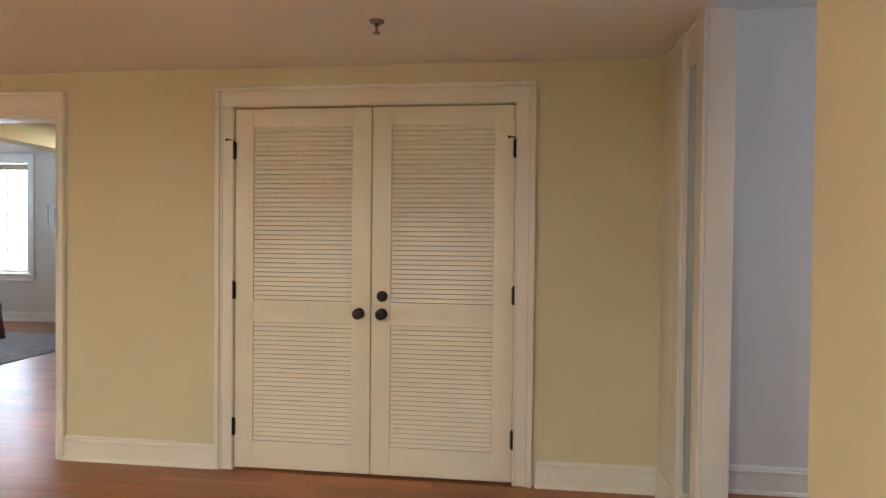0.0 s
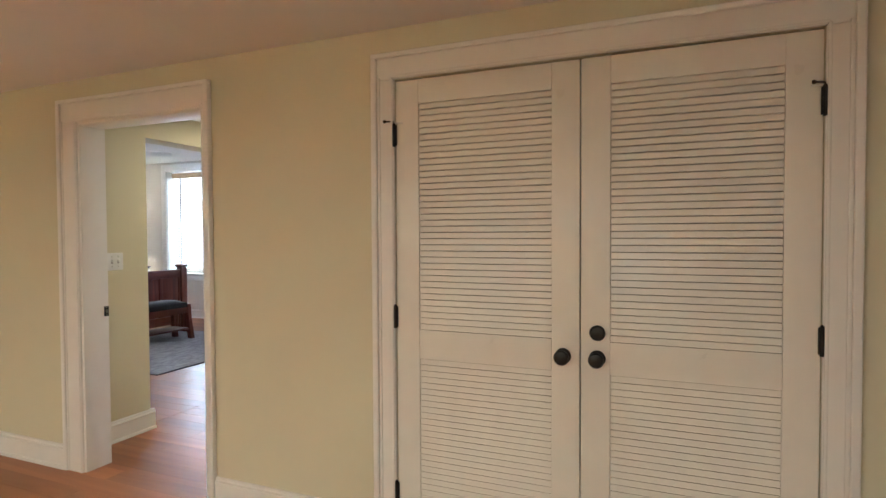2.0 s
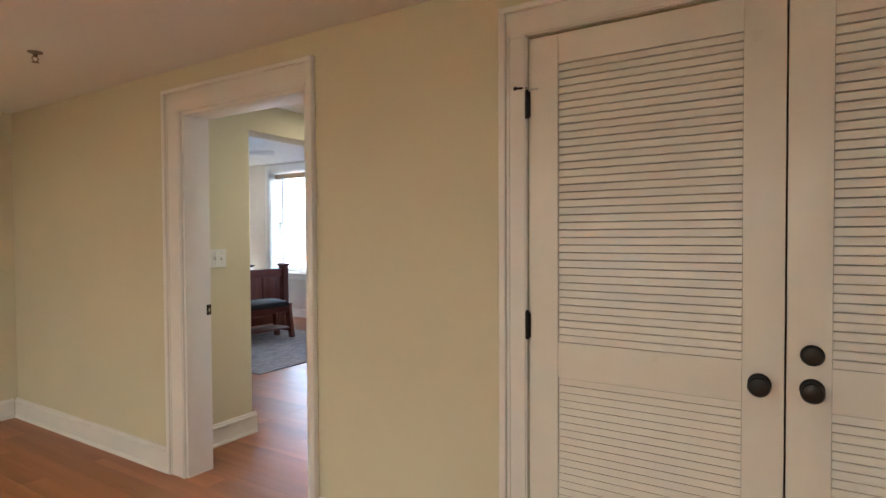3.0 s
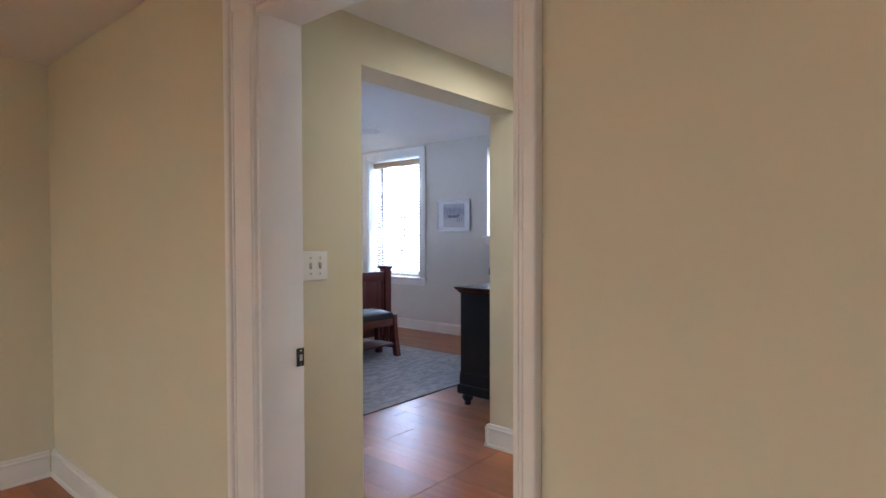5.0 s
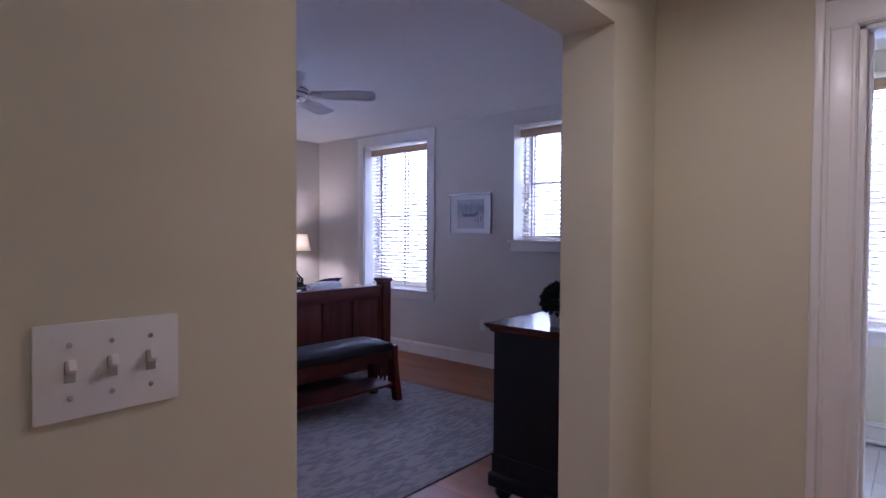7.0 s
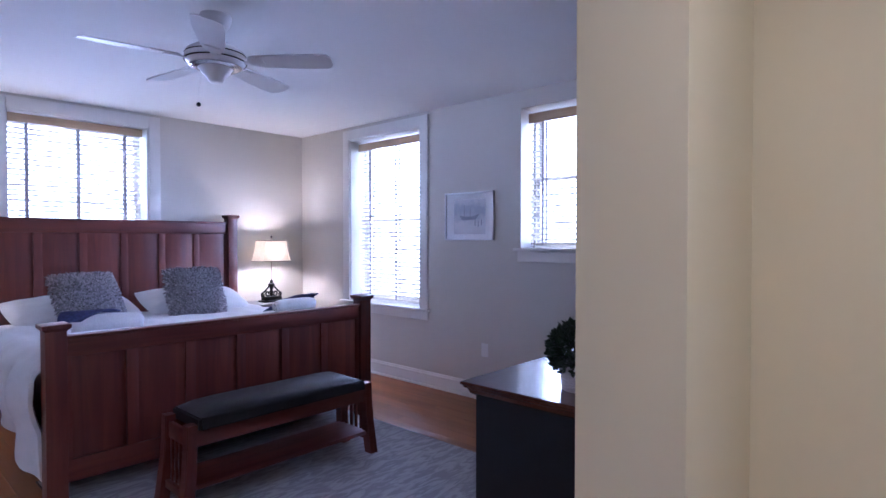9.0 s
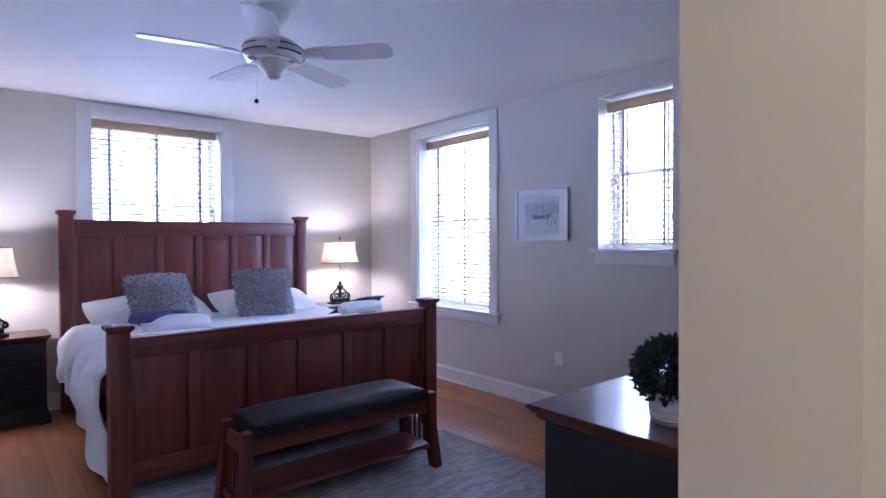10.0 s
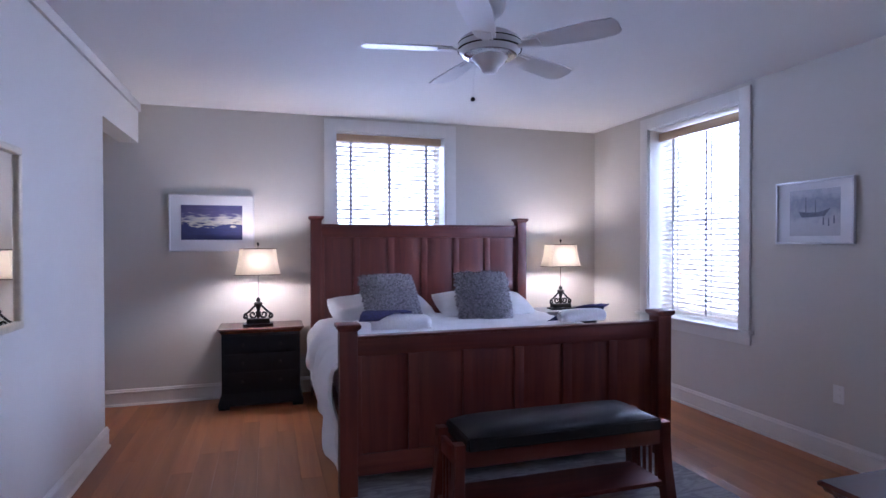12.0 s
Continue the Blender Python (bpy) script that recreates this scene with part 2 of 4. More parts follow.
    l.new(ramp.outputs[0], b.inputs["Base Color"])
    return m


M_SEA = picture_mat("seascape_print", [(0.0, (0.05, 0.055, 0.13)), (0.98, (0.10, 0.10, 0.20)), (0.40, (0.06, 0.07, 0.18)), (0.46, (0.62, 0.58, 0.46)), (0.60, (0.52, 0.50, 0.48)), (0.72, (0.13, 0.12, 0.24))], 5.0, (1, 2.0, 3.0))
M_BOAT = picture_mat("watercolour_print", [(0.0, (0.56, 0.56, 0.57)), (0.98, (0.52, 0.53, 0.56)), (0.30, (0.58, 0.58, 0.59)), (0.5, (0.44, 0.45, 0.49)), (0.72, (0.33, 0.35, 0.42))], 3.0, (2.0, 1, 2.0))


def glow_mat():
    """Bright sky over distant trees, seen through the blinds."""
    m = bpy.data.materials.new("outdoor_distance")
    m.use_nodes = True
    n, l = m.node_tree.nodes, m.node_tree.links
    n.remove(n["Principled BSDF"])
    em, tc, sep, no, ma, ramp = n.new("ShaderNodeEmission"), n.new("ShaderNodeTexCoord"), n.new("ShaderNodeSeparateXYZ"), n.new("ShaderNodeTexNoise"), n.new("ShaderNodeMath"), n.new("ShaderNodeValToRGB")
    l.new(tc.outputs["Object"], sep.inputs[0])
    l.new(tc.outputs["Object"], no.inputs["Vector"])
    no.inputs["Scale"].default_value, no.inputs["Detail"].default_value = 0.5, 6.0
    ma.operation = "MULTIPLY_ADD"
    l.new(no.outputs["Fac"], ma.inputs[0])
    ma.inputs[1].default_value = 7.0
    l.new(sep.outputs["Z"], ma.inputs[2])
    mr = n.new("ShaderNodeMapRange")
    mr.inputs["From Min"].default_value, mr.inputs["From Max"].default_value = -2.0, 9.0
    l.new(ma.outputs[0], mr.inputs["Value"])
    l.new(mr.outputs[0], ramp.inputs[0])
    e = ramp.color_ramp.elements
    e[0].color, e[0].position = (0.22, 0.34, 0.24, 1), 0.12
    e[1].color, e[1].position = (0.86, 0.95, 1.0, 1), 0.40
    l.new(ramp.outputs[0], em.inputs[0])
    em.inputs[1].default_value = GLOW
    l.new(em.outputs[0], n["Material Output"].inputs[0])
    return m


GLOW = 7.5
M_OUT = glow_mat()


def bulb_mat():
    m = bpy.data.materials.new("downlight_lens")
    m.use_nodes = True
    b = m.node_tree.nodes["Principled BSDF"]
    b.inputs["Emission Color"].default_value, b.inputs["Emission Strength"].default_value = (1, 0.86, 0.66, 1), 9.0
    return m


M_LENS = bulb_mat()


# ---- building helpers ----
def finish(bm, name, material):
    me = bpy.data.meshes.new(name)
    bmesh.ops.recalc_face_normals(bm, faces=bm.faces)
    bm.to_mesh(me)
    bm.free()
    for m in (material if isinstance(material, (list, tuple)) else [material]):
        me.materials.append(m)
    return me


def soften(me, angle=40):
    me.polygons.foreach_set("use_smooth", [True] * len(me.polygons))
    me.set_sharp_from_angle(angle=radians(angle))
    return me


def thing(name, m, label, category, group="", kind=""):
    ob = new(name)
    ob.empty_display_size = 0.1
    ob.matrix_world = m if isinstance(m, Matrix) else Matrix.Translation(m)
    return tagged(ob, label, category, group, kind)


def part(name, bm, material, parent, label="", at=None):
    me = bm if isinstance(bm, bpy.types.Mesh) else soften(finish(bm, name, material))
    ob = new(name, me)
    ob.parent = parent
    if at is not None:
        ob.matrix_basis = at if isinstance(at, Matrix) else Matrix.Translation(at)
    return tagged(ob, label)


def single(name, bm, material, label, category="", kind="", at=None):
    ob = part(name, bm, material, None, label, at)
    return tagged(ob, label, category, "", kind)


def box(x0, x1, y0, y1, z0, z1, bevel=0.0, bm=None, seg=2):
    bm = bm or bmesh.new()
    made = bmesh.ops.create_cube(bm, size=1.0, matrix=Matrix.LocRotScale(((x0 + x1) / 2, (y0 + y1) / 2, (z0 + z1) / 2), None, (abs(x1 - x0), abs(y1 - y0), abs(z1 - z0))))
    if bevel:
        edges = {e for v in made["verts"] for e in v.link_edges}
        bmesh.ops.bevel(bm, geom=list(edges), offset=bevel, segments=seg, profile=0.6, affect="EDGES")
    return bm


def lathe(profile, steps=32, bm=None, centre=(0, 0, 0)):
    """Turned shape from (radius, height) pairs."""
    bm = bm or bmesh.new()
    rings = []
    for r, z in profile:
        rings.append([bm.verts.new((centre[0] + r * math.cos(a), centre[1] + r * math.sin(a), centre[2] + z)) for a in (2 * math.pi * i / steps for i in range(steps))])
    for a, b in zip(rings, rings[1:]):
        for i in range(steps):
            j = (i + 1) % steps
            bm.faces.new((a[i], a[j], b[j], b[i]))
    bm.faces.new(rings[0])
    bm.faces.new(rings[-1])
    return bm


def tube(points, r, steps=8, bm=None):
    """A rod along points; r may be one radius or one for each point."""
    bm = bm or bmesh.new()
    pts = [Vector(p) for p in points]
    rad = r if isinstance(r, (list, tuple)) else [r] * len(pts)
    rings, side = [], None
    for i, p in enumerate(pts):
        d = (pts[min(i + 1, len(pts) - 1)] - pts[max(i - 1, 0)]).normalized()
        if side is None:
            side = d.orthogonal().normalized()
        side = (side - d * side.dot(d)).normalized()
        up = d.cross(side)
        rings.append([bm.verts.new(p + rad[i] * (math.cos(a) * side + math.sin(a) * up)) for a in (2 * math.pi * k / steps for k in range(steps))])
    for a, b in zip(rings, rings[1:]):
        for k in range(steps):
            j = (k + 1) % steps
            bm.faces.new((a[k], a[j], b[j], b[k]))
    bm.faces.new(rings[0])
    bm.faces.new(rings[-1])
    return bm


def extrude_profile(profile, p0, p1, out, bm=None):
    """A moulding: (out, up) profile carried from p0 to p1 on the floor plan; out is the way it stands off the wall."""
    bm = bm or bmesh.new()
    ends = []
    for p in (p0, p1):
        ends.append([bm.verts.new((p[0] + out[0] * o, p[1] + out[1] * o, p[2] + u)) for o, u in profile])
    k = len(profile)
    for i in range(k):
        j = (i + 1) % k
        bm.faces.new((ends[0][i], ends[0][j], ends[1][j], ends[1][i]))
    bm.faces.new(ends[0])
    bm.faces.new(ends[1])
    return bm


# ---- structure ----
FOYER_H, BED_H = 2.275, 2.615
OX0, OX1, OY0, OY1 = -3.12, -2.93, 3.679, 4.905
VY = 5.276


def wall(name, blocks, mats, pick=None, label=""):
    """A wall of blocks (x0, x1, y0, y1, z0, z1); pick gives each face its paint from its normal and middle."""
    bm = bmesh.new()
    for b in blocks:
        box(*b, bm=bm)
    bmesh.ops.recalc_face_normals(bm, faces=bm.faces)
    if pick:
        for f in bm.faces:
            f.material_index = pick(f.normal, f.calc_center_median())
    me = bpy.data.meshes.new(name)
    bm.to_mesh(me)
    bm.free()
    for m in mats:
        me.materials.append(m)
    return tagged(new(name, me), label or "painted plaster wall", "wall", "", "structure")


wall("wall_closet", [(-4.9, -2.666, 3.0, 3.144, 0, 2.5), (-2.666, -1.680, 3.0, 3.144, 2.041, 2.5), (-1.680, -0.597, 3.0, 3.144, 0, 2.5),
                     (-0.597, 0.979, 3.0, 3.144, 2.052, 2.5), (0.979, 1.74, 3.0, 3.144, 0, 2.5)], [M_CREAM], label="cream painted plaster wall")
wall("wall_foyer_left", [(-4.9, -4.746, -2.3, 3.0, 0, 2.5)], [M_CREAM], label="cream painted plaster wall")
wall("wall_foyer_back", [(-4.746, 1.44, -2.3, -2.15, 0, 2.5)], [M_CREAM], label="cream painted plaster wall")
wall("wall_foyer_right", [(1.44, 1.56, -2.3, 0.98, 0, 2.6)], [M_CREAM, M_WHITEWALL], lambda n, c: 1 if n.x > 0.5 else 0, "cream painted plaster wall")
wall("wall_hall_far", [(1.74, 4.5, 3.08, 3.2, 0, 2.6)], [M_WHITEWALL], label="white painted plaster wall")
wall("wall_hall_right", [(4.38, 4.5, 0.86, 3.08, 0, 2.6)], [M_WHITEWALL], label="white painted plaster wall")
wall("wall_hall_near", [(1.56, 4.38, 0.86, 0.98, 0, 2.6)], [M_WHITEWALL], label="white painted plaster wall")
# unseen closet box, shade put into its colour so the gaps look dark
wall("wall_closet_inside", [(-0.72, -0.66, 3.144, 3.85, 0, 2.5), (1.05, 1.11, 3.144, 3.85, 0, 2.5), (-0.72, 1.11, 3.85, 3.91, 0, 2.5)], [M_CLOSET_SHADE], label="closet interior wall")
wall("wall_vestibule_right", [(-1.40, -1.28, 3.144, VY, 0, 2.5)], [M_CREAM], label="cream painted plaster wall")
wall("wall_opening", [(OX0, OX1, 3.144, OY0, 0, 2.7), (OX0, OX1, OY0, OY1, 2.074, 2.7), (OX0, OX1, OY1, 7.832, 0, 2.7)],
     [M_CREAM, M_GREIGE], lambda n, c: 1 if n.x < -0.5 else 0, "cream painted wall with a plain cased opening")
wall("wall_vestibule_end", [(OX1, -2.316, VY, VY + 0.115, 0, 2.7), (-2.316, -1.569, VY, VY + 0.115, 2.026, 2.7), (-1.569, -0.9, VY, VY + 0.115, 0, 2.7)],
     [M_CREAM, M_BATH], lambda n, c: 1 if n.y > 0.5 else 0, "cream painted plaster wall")
wall("wall_bath_right", [(-0.9, -0.78, VY, 7.832, 0, 2.7)], [M_BATH], label="pale yellow painted wall")
WY, WT = 7.832, 0.34
W2, W3, WB = (-7.485, -6.405, 0.735, 2.475), (-5.25, -4.665, 1.325, 2.470), (-2.68, -1.60, 0.755, 2.475)
blocks, x = [], -8.75
for a, b, s, h in (W2, W3, WB):
    blocks += [(x, a, WY, WY + WT, -0.1, 2.75), (a, b, WY, WY + WT, -0.1, s), (a, b, WY, WY + WT, h, 2.75)]
    x = b
blocks.append((x, -0.78, WY, WY + WT, -0.1, 2.75))
wall("wall_windows", blocks, [M_GREIGE, M_BATH, M_TRIM], lambda n, c: 1 if c.x > -3.0 else (2 if abs(n.x) > 0.5 and c.x > -8.0 and abs(n.y) < 0.5 else 0), "greige painted thick exterior wall")
HX = -8.41
W1 = (4.988, 6.097, 1.0, 2.485)
wall("wall_headboard", [(HX - WT, HX, 2.08, W1[0], -0.1, 2.75), (HX - WT, HX, W1[0], W1[1], -0.1, W1[2]), (HX - WT, HX, W1[0], W1[1], W1[3], 2.75), (HX - WT, HX, W1[1], WY, -0.1, 2.75)],
     [M_GREIGE], label="greige painted thick exterior wall")
SY = 3.30
wall("wall_bedroom_south", [(-7.32, OX0, 3.15, SY, 0, 2.7), (HX, -7.32, 3.15, SY, 2.275, 2.7)], [M_GREIGE], label="greige painted wall with a dropped header")
wall("wall_recess", [(-7.32, -7.20, 2.2, 3.15, 0, 2.7), (HX, -7.20, 2.08, 2.2, 0, 2.7)], [M_GREIGE], label="greige painted alcove wall")


def slab(name, x0, x1, y0, y1, z0, z1, m, label, category):
    return single(name, box(x0, x1, y0, y1, z0, z1), m, label, category, "structure")


slab("ceiling_foyer", -4.9, 1.74, -2.3, 3.0, FOYER_H, FOYER_H + 0.25, M_CEIL, "smooth off-white painted ceiling", "ceiling")
slab("ceiling_vestibule", OX1, -1.28, 3.144, VY, FOYER_H, FOYER_H + 0.23, M_CEIL, "smooth off-white painted ceiling", "ceiling")
slab("ceiling_closet", -0.72, 1.11, 3.144, 3.91, FOYER_H, FOYER_H + 0.23, M_CEIL, "closet ceiling", "ceiling")
slab("ceiling_bedroom", HX, OX0, 2.2, WY, BED_H, BED_H + 0.2, M_CEIL, "smooth white painted ceiling", "ceiling")
slab("ceiling_bath", OX1, -0.9, VY + 0.115, WY, BED_H, BED_H + 0.2, M_CEIL, "smooth white painted ceiling", "ceiling")
slab("ceiling_hall", 1.74, 4.5, 0.86, 3.2, 2.54, 2.7, M_CEIL, "smooth white painted ceiling", "ceiling")
slab("subfloor", -8.75, 4.5, -2.3, 7.82, -0.12, -0.0215, M_GAP, "dark subfloor under the boards", "floor")

# ---- baseboards and casings ----
BASE = [(0, 0), (0.028, 0), (0.028, 0.006), (0.024, 0.016), (0.017, 0.019), (0.017, 0.108), (0.021, 0.112), (0.021, 0.120), (0.013, 0.127), (0.013, 0.134), (0.006, 0.142), (0, 0.142)]


def baseboard(runs, label="white painted moulded baseboard"):
    bm = bmesh.new()
    for (x0, y0), (x1, y1), out in runs:
        extrude_profile(BASE, (x0, y0, 0), (x1, y1, 0), out, bm)
    return single("baseboard", bm, M_TRIM, label, "baseboard", "structure")


B = 0.028
baseboard([((-4.746, 3.0), (-2.797, 3.0), (0, -1))])
baseboard([((-1.637, 3.0), (-0.704, 3.0), (0, -1))])
baseboard([((1.10, 3.0), (1.74, 3.0), (0, -1))])
baseboard([((-4.746, -2.15), (-4.746, 2.972), (1, 0))])
baseboard([((1.44, -2.15), (1.44, 0.98), (-1, 0))])
baseboard([((1.85, 3.08), (4.38, 3.08), (0, -1))])
baseboard([((OX1, 3.144), (OX1, OY0 + B), (1, 0)), ((OX1, OY0), (OX0, OY0), (0, 1)), ((OX0, SY), (OX0, OY0 + B), (-1, 0))])
baseboard([((OX1, OY1 - B), (OX1, VY - B), (1, 0)), ((OX1, OY1), (OX0, OY1), (0, -1)), ((OX0, OY1 - B), (OX0, WY - B), (-1, 0))])
baseboard([((OX1, VY), (-2.426, VY), (0, -1))])
baseboard([((-1.40, 3.144), (-1.40, VY - B), (-1, 0))])
baseboard([((HX, WY), (OX0, WY), (0, -1))])
baseboard([((HX, 2.2), (HX, WY - B), (1, 0))])
baseboard([((-7.32 - B, SY), (OX0, SY), (0, 1)), ((-7.32, SY), (-7.32, 2.2), (-1, 0))])
baseboard([((OX1, WY), (-0.9, WY), (0, -1))], "white tiled skirting")
baseboard([((OX1, VY + 0.115), (OX1, WY - B), (1, 0))])
single("trim_header", box(HX + 0.002, OX0 - 0.002, SY, SY + 0.022, 2.545, BED_H - 0.002, 0.004), M_GREIGE, "thin painted trim strip under the ceiling", "trim", "structure")


def casing(name, x0, x1, top, y, out, wl, wr, wh, label, group=""):
    """Door casing on a wall that runs along x: boards with a raised outer band and an inner bead."""
    bm = bmesh.new()
    o = lambda a, b: (y + out * a, y + out * b) if out > 0 else (y + out * b, y + out * a)
    for a, b in ((x0 - wl, x0), (x1, x1 + wr)):
        box(a, b, *o(0, 0.016), 0, top, 0.003, bm)
    box(x0 - wl, x1 + wr, *o(0, 0.016), top, top + wh, 0.003, bm)
    for a, b in ((x0 - wl - 0.006, x0 - wl + 0.022), (x1 + wr - 0.022, x1 + wr + 0.006)):
        box(a, b, *o(0, 0.030), 0, top + wh - 0.012, 0.006, bm, 3)
    box(x0 - wl - 0.006, x1 + wr + 0.006, *o(0, 0.030), top + wh - 0.014, top + wh + 0.008, 0.006, bm, 3)
    for a, b in ((x0 - wl + 0.026, x0 - wl + 0.036), (x1 + wr - 0.036, x1 + wr - 0.026), (x0 - 0.016, x0 - 0.004), (x1 + 0.004, x1 + 0.016)):
        box(a, b, *o(0, 0.021), 0, top + 0.01, 0.004, bm)
    box(x0 - 0.01, x1 + 0.01, *o(0, 0.021), top + 0.004, top + 0.016, 0.004, bm)
    return single(name, bm, M_TRIM, label, "trim", "structure")


casing("trim_closet_doors", -0.597, 0.979, 2.052, 3.0, -1, 0.10, 0.10, 0.105, "white moulded casing round the louvered closet doors")
casing("trim_doorway", -2.645, -1.695, 2.035, 3.0, -1, 0.145, 0.052, 0.122, "white moulded doorway casing")
casing("trim_bath_door", -2.310, -1.575, 2.02, VY, -1, 0.108, 0.10, 0.105, "white moulded bathroom door casing")
# jamb linings
bm = box(-2.6655, -2.630, 2.9985, 3.156, 0, 2.018, 0.003)
box(-1.697, -1.6805, 2.9985, 3.156, 0, 2.018, 0.003, bm)
box(-2.6655, -1.6805, 2.9985, 3.156, 2.018, 2.0405, 0.003, bm)
single("trim_doorway_jamb", bm, M_TRIM, "white painted pocket door jamb", "trim", "structure")
bm = box(-2.315, -2.290, VY - 0.005, VY + 0.12, 0, 2.02, 0.003)
box(-2.315, -1.570, VY - 0.005, VY + 0.12, 2.005, 2.025, 0.003, bm)
box(-1.595, -1.570, VY - 0.005, VY + 0.12, 0, 2.02, 0.003, bm)
box(-2.291, -2.279, VY + 0.045, VY + 0.12, 0, 2.006, 0.002, bm)
single("trim_bath_jamb", bm, M_TRIM, "white painted bathroom door jamb", "trim", "structure")

bm = box(-0.598, -0.580, 3.0385, 3.062, 0, 2.046, 0.002)
box(0.962, 0.980, 3.0385, 3.062, 0, 2.046, 0.002, bm)
single("trim_closet_jamb", bm, M_DOOR, "off-white door stop strips behind the closet doors", "trim", "structure")

# pocket door latch
latch = thing("door_latch", (-2.6295, 3.140, 0.928), "dark bronze pocket door latch plate let into the white jamb", "latch")
part("plate", box(-0.001, 0.003, -0.014, 0.014, -0.030, 0.030, 0.001), M_BLACK, latch)
part("keeper", box(0.0028, 0.006, -0.006, 0.006, -0.012, 0.010, 0.001), M_CHROME, latch, "worn steel keeper")
for dz in (-0.022, 0.022):
    part("screw", lathe([(0.003, 0), (0.003, 0.001)], 10), M_CHROME, latch, at=pose(0.003, 0, dz, 0, 90, 0))


# ---- louvered closet doors ----
def louver_slat(width):
    bm = bmesh.new()
    prof = [(-0.0145, -0.0112), (-0.0118, 0.0108), (-0.0040, 0.0122), (0.0, 0.0127), (0.0, -0.0127), (-0.0040, -0.0122)]
    ends = [[bm.verts.new((s * width / 2, y, z)) for y, z in prof] for s in (-1, 1)]
    k = len(prof)
    for i in range(k):
        bm.faces.new((ends[0][i], ends[0][(i + 1) % k], ends[1][(i + 1) % k], ends[1][i]))
    bm.faces.new(ends[0])
    bm.faces.new(ends[1])
    return soften(finish(bm, "slat", M_DOOR))


KNOB = [(0.030, 0), (0.031, 0.004), (0.024, 0.008), (0.011, 0.012), (0.010, 0.026), (0.020, 0.032), (0.0285, 0.041), (0.0295, 0.048), (0.025, 0.056), (0.012, 0.060), (0.0, 0.0605)]


def closet_leaf(name, x0, x1, hinge_left):
    w = x1 - x0
    door = thing(name, ((x0 + x1) / 2, 3.018, 0.0), "closed off-white louvered closet door with black hardware", "door", "closet doors", "structure")
    door["kind"] = "structure"
    h = w / 2
    st = 0.108
    zs = [(0.012, 0.168), (0.844, 0.969), (1.940, 2.044)]
    for a, b in ((-h, -h + st), (h - st, h)):
        part("stile", box(a, b, -0.018, 0.018, 0.012, 2.044, 0.002), M_DOOR, door)
    for a, b in zs:
        part("rail", box(-h + st, h - st, -0.0175, 0.0175, a, b, 0.002), M_DOOR, door)
    me = louver_slat(w - 2 * st - 0.002)
    for lo, hi, n in ((0.168, 0.844, 26), (0.969, 1.940, 37)):
        p = (hi - lo) / n
        for i in range(n):
            part("slat", me, None, door, at=(0, 0.001, lo + (i + 0.5) * p))
    s = -1 if hinge_left else 1
    hx = s * (h + 0.003)
    for z in (0.246, 1.022, 1.810):
        hinge = part("hinge", tube([(hx, -0.029, z - 0.05), (hx, -0.029, z + 0.05)], 0.0080, 10), M_BLACK, door, "black butt hinge")
        part("leaf_plate", box(hx - 0.012, hx + 0.012, -0.0255, -0.0235, z - 0.045, z + 0.045), M_BLACK, hinge)
        part("finial", lathe([(0.0065, 0), (0.004, 0.004), (0.0, 0.006)], 10), M_BLACK, hinge, at=(hx, -0.029, z + 0.05))
    reach = 1 if hinge_left else -1
    stop = part("hinge_stop", tube([(hx, -0.029, 1.868), (hx + s * reach * 0.012, -0.036, 1.869), (hx + s * reach * 0.034, -0.046, 1.868)], 0.0038, 8), M_BLACK, door, "black hinge-pin door stop")
    part("bumper", lathe([(0.006, 0), (0.0075, 0.004), (0.005, 0.01)], 12), M_BLACK, stop, at=pose(hx + s * reach * 0.036, -0.044, 1.868, 90, 0, 0))
    part("rubber_tip", tube([(hx - s * 0.006, -0.030, 1.862), (hx - s * 0.040, -0.026, 1.860)], 0.0032, 8), M_PLATE, stop, "pale rubber bumper arm")
    kx = -s * (h - 0.062)
    part("knob", lathe(KNOB, 28), M_BLACK, door, "round black knob", pose(kx, -0.018, 0.906, 90, 0, 0))
    if not hinge_left:
        part("deadbolt", lathe([(0.029, 0), (0.030, 0.008), (0.026, 0.016), (0.020, 0.019), (0.0, 0.0195)], 28), M_BLACK, door, "round black deadbolt", pose(kx, -0.018, 1.003, 90, 0, 0))
    return door


closet_leaf("door_1", -0.594, 0.1925, True)
closet_leaf("door_2", 0.1975, 0.976, False)

# ---- sidelight by the entry ----
sl = thing("window_5", (1.74, 2.37, 0), "tall narrow frosted sidelight in a white frame", "window", "", "structure")
for a, b, dy in ((0, 0.10, 0), (0.26, 0.63, 0)):
    part("stile", box(0, 0.11, a, b, 0, 2.27, 0.004), M_TRIM, sl)
part("rail", box(0.001, 0.109, 0.10, 0.26, 0, 0.17, 0.004), M_TRIM, sl)
part("rail", box(0.001, 0.109, 0.10, 0.26, 2.10, 2.27, 0.004), M_TRIM, sl)
part("pane", box(0.008, 0.014, 0.10, 0.26, 0.17, 2.10), M_FROST, sl, "frosted glass pane")
part("casing", box(-0.018, 0, 0.27, 0.36, 0.0, 2.27, 0.005), M_TRIM, sl)
part("casing", box(-0.018, 0, 0.0, 0.085, 0.0, 2.27, 0.005), M_TRIM, sl)
part("bead", box(-0.012, 0, 0.088, 0.102, 0.16, 2.11, 0.003), M_TRIM, sl)
part("bead", box(-0.012, 0, 0.258, 0.272, 0.16, 2.11, 0.003), M_TRIM, sl)
part("skirting", extrude_profile(BASE, (0, 0.36, 0), (0, 0.60, 0), (-1, 0)), M_TRIM, sl)


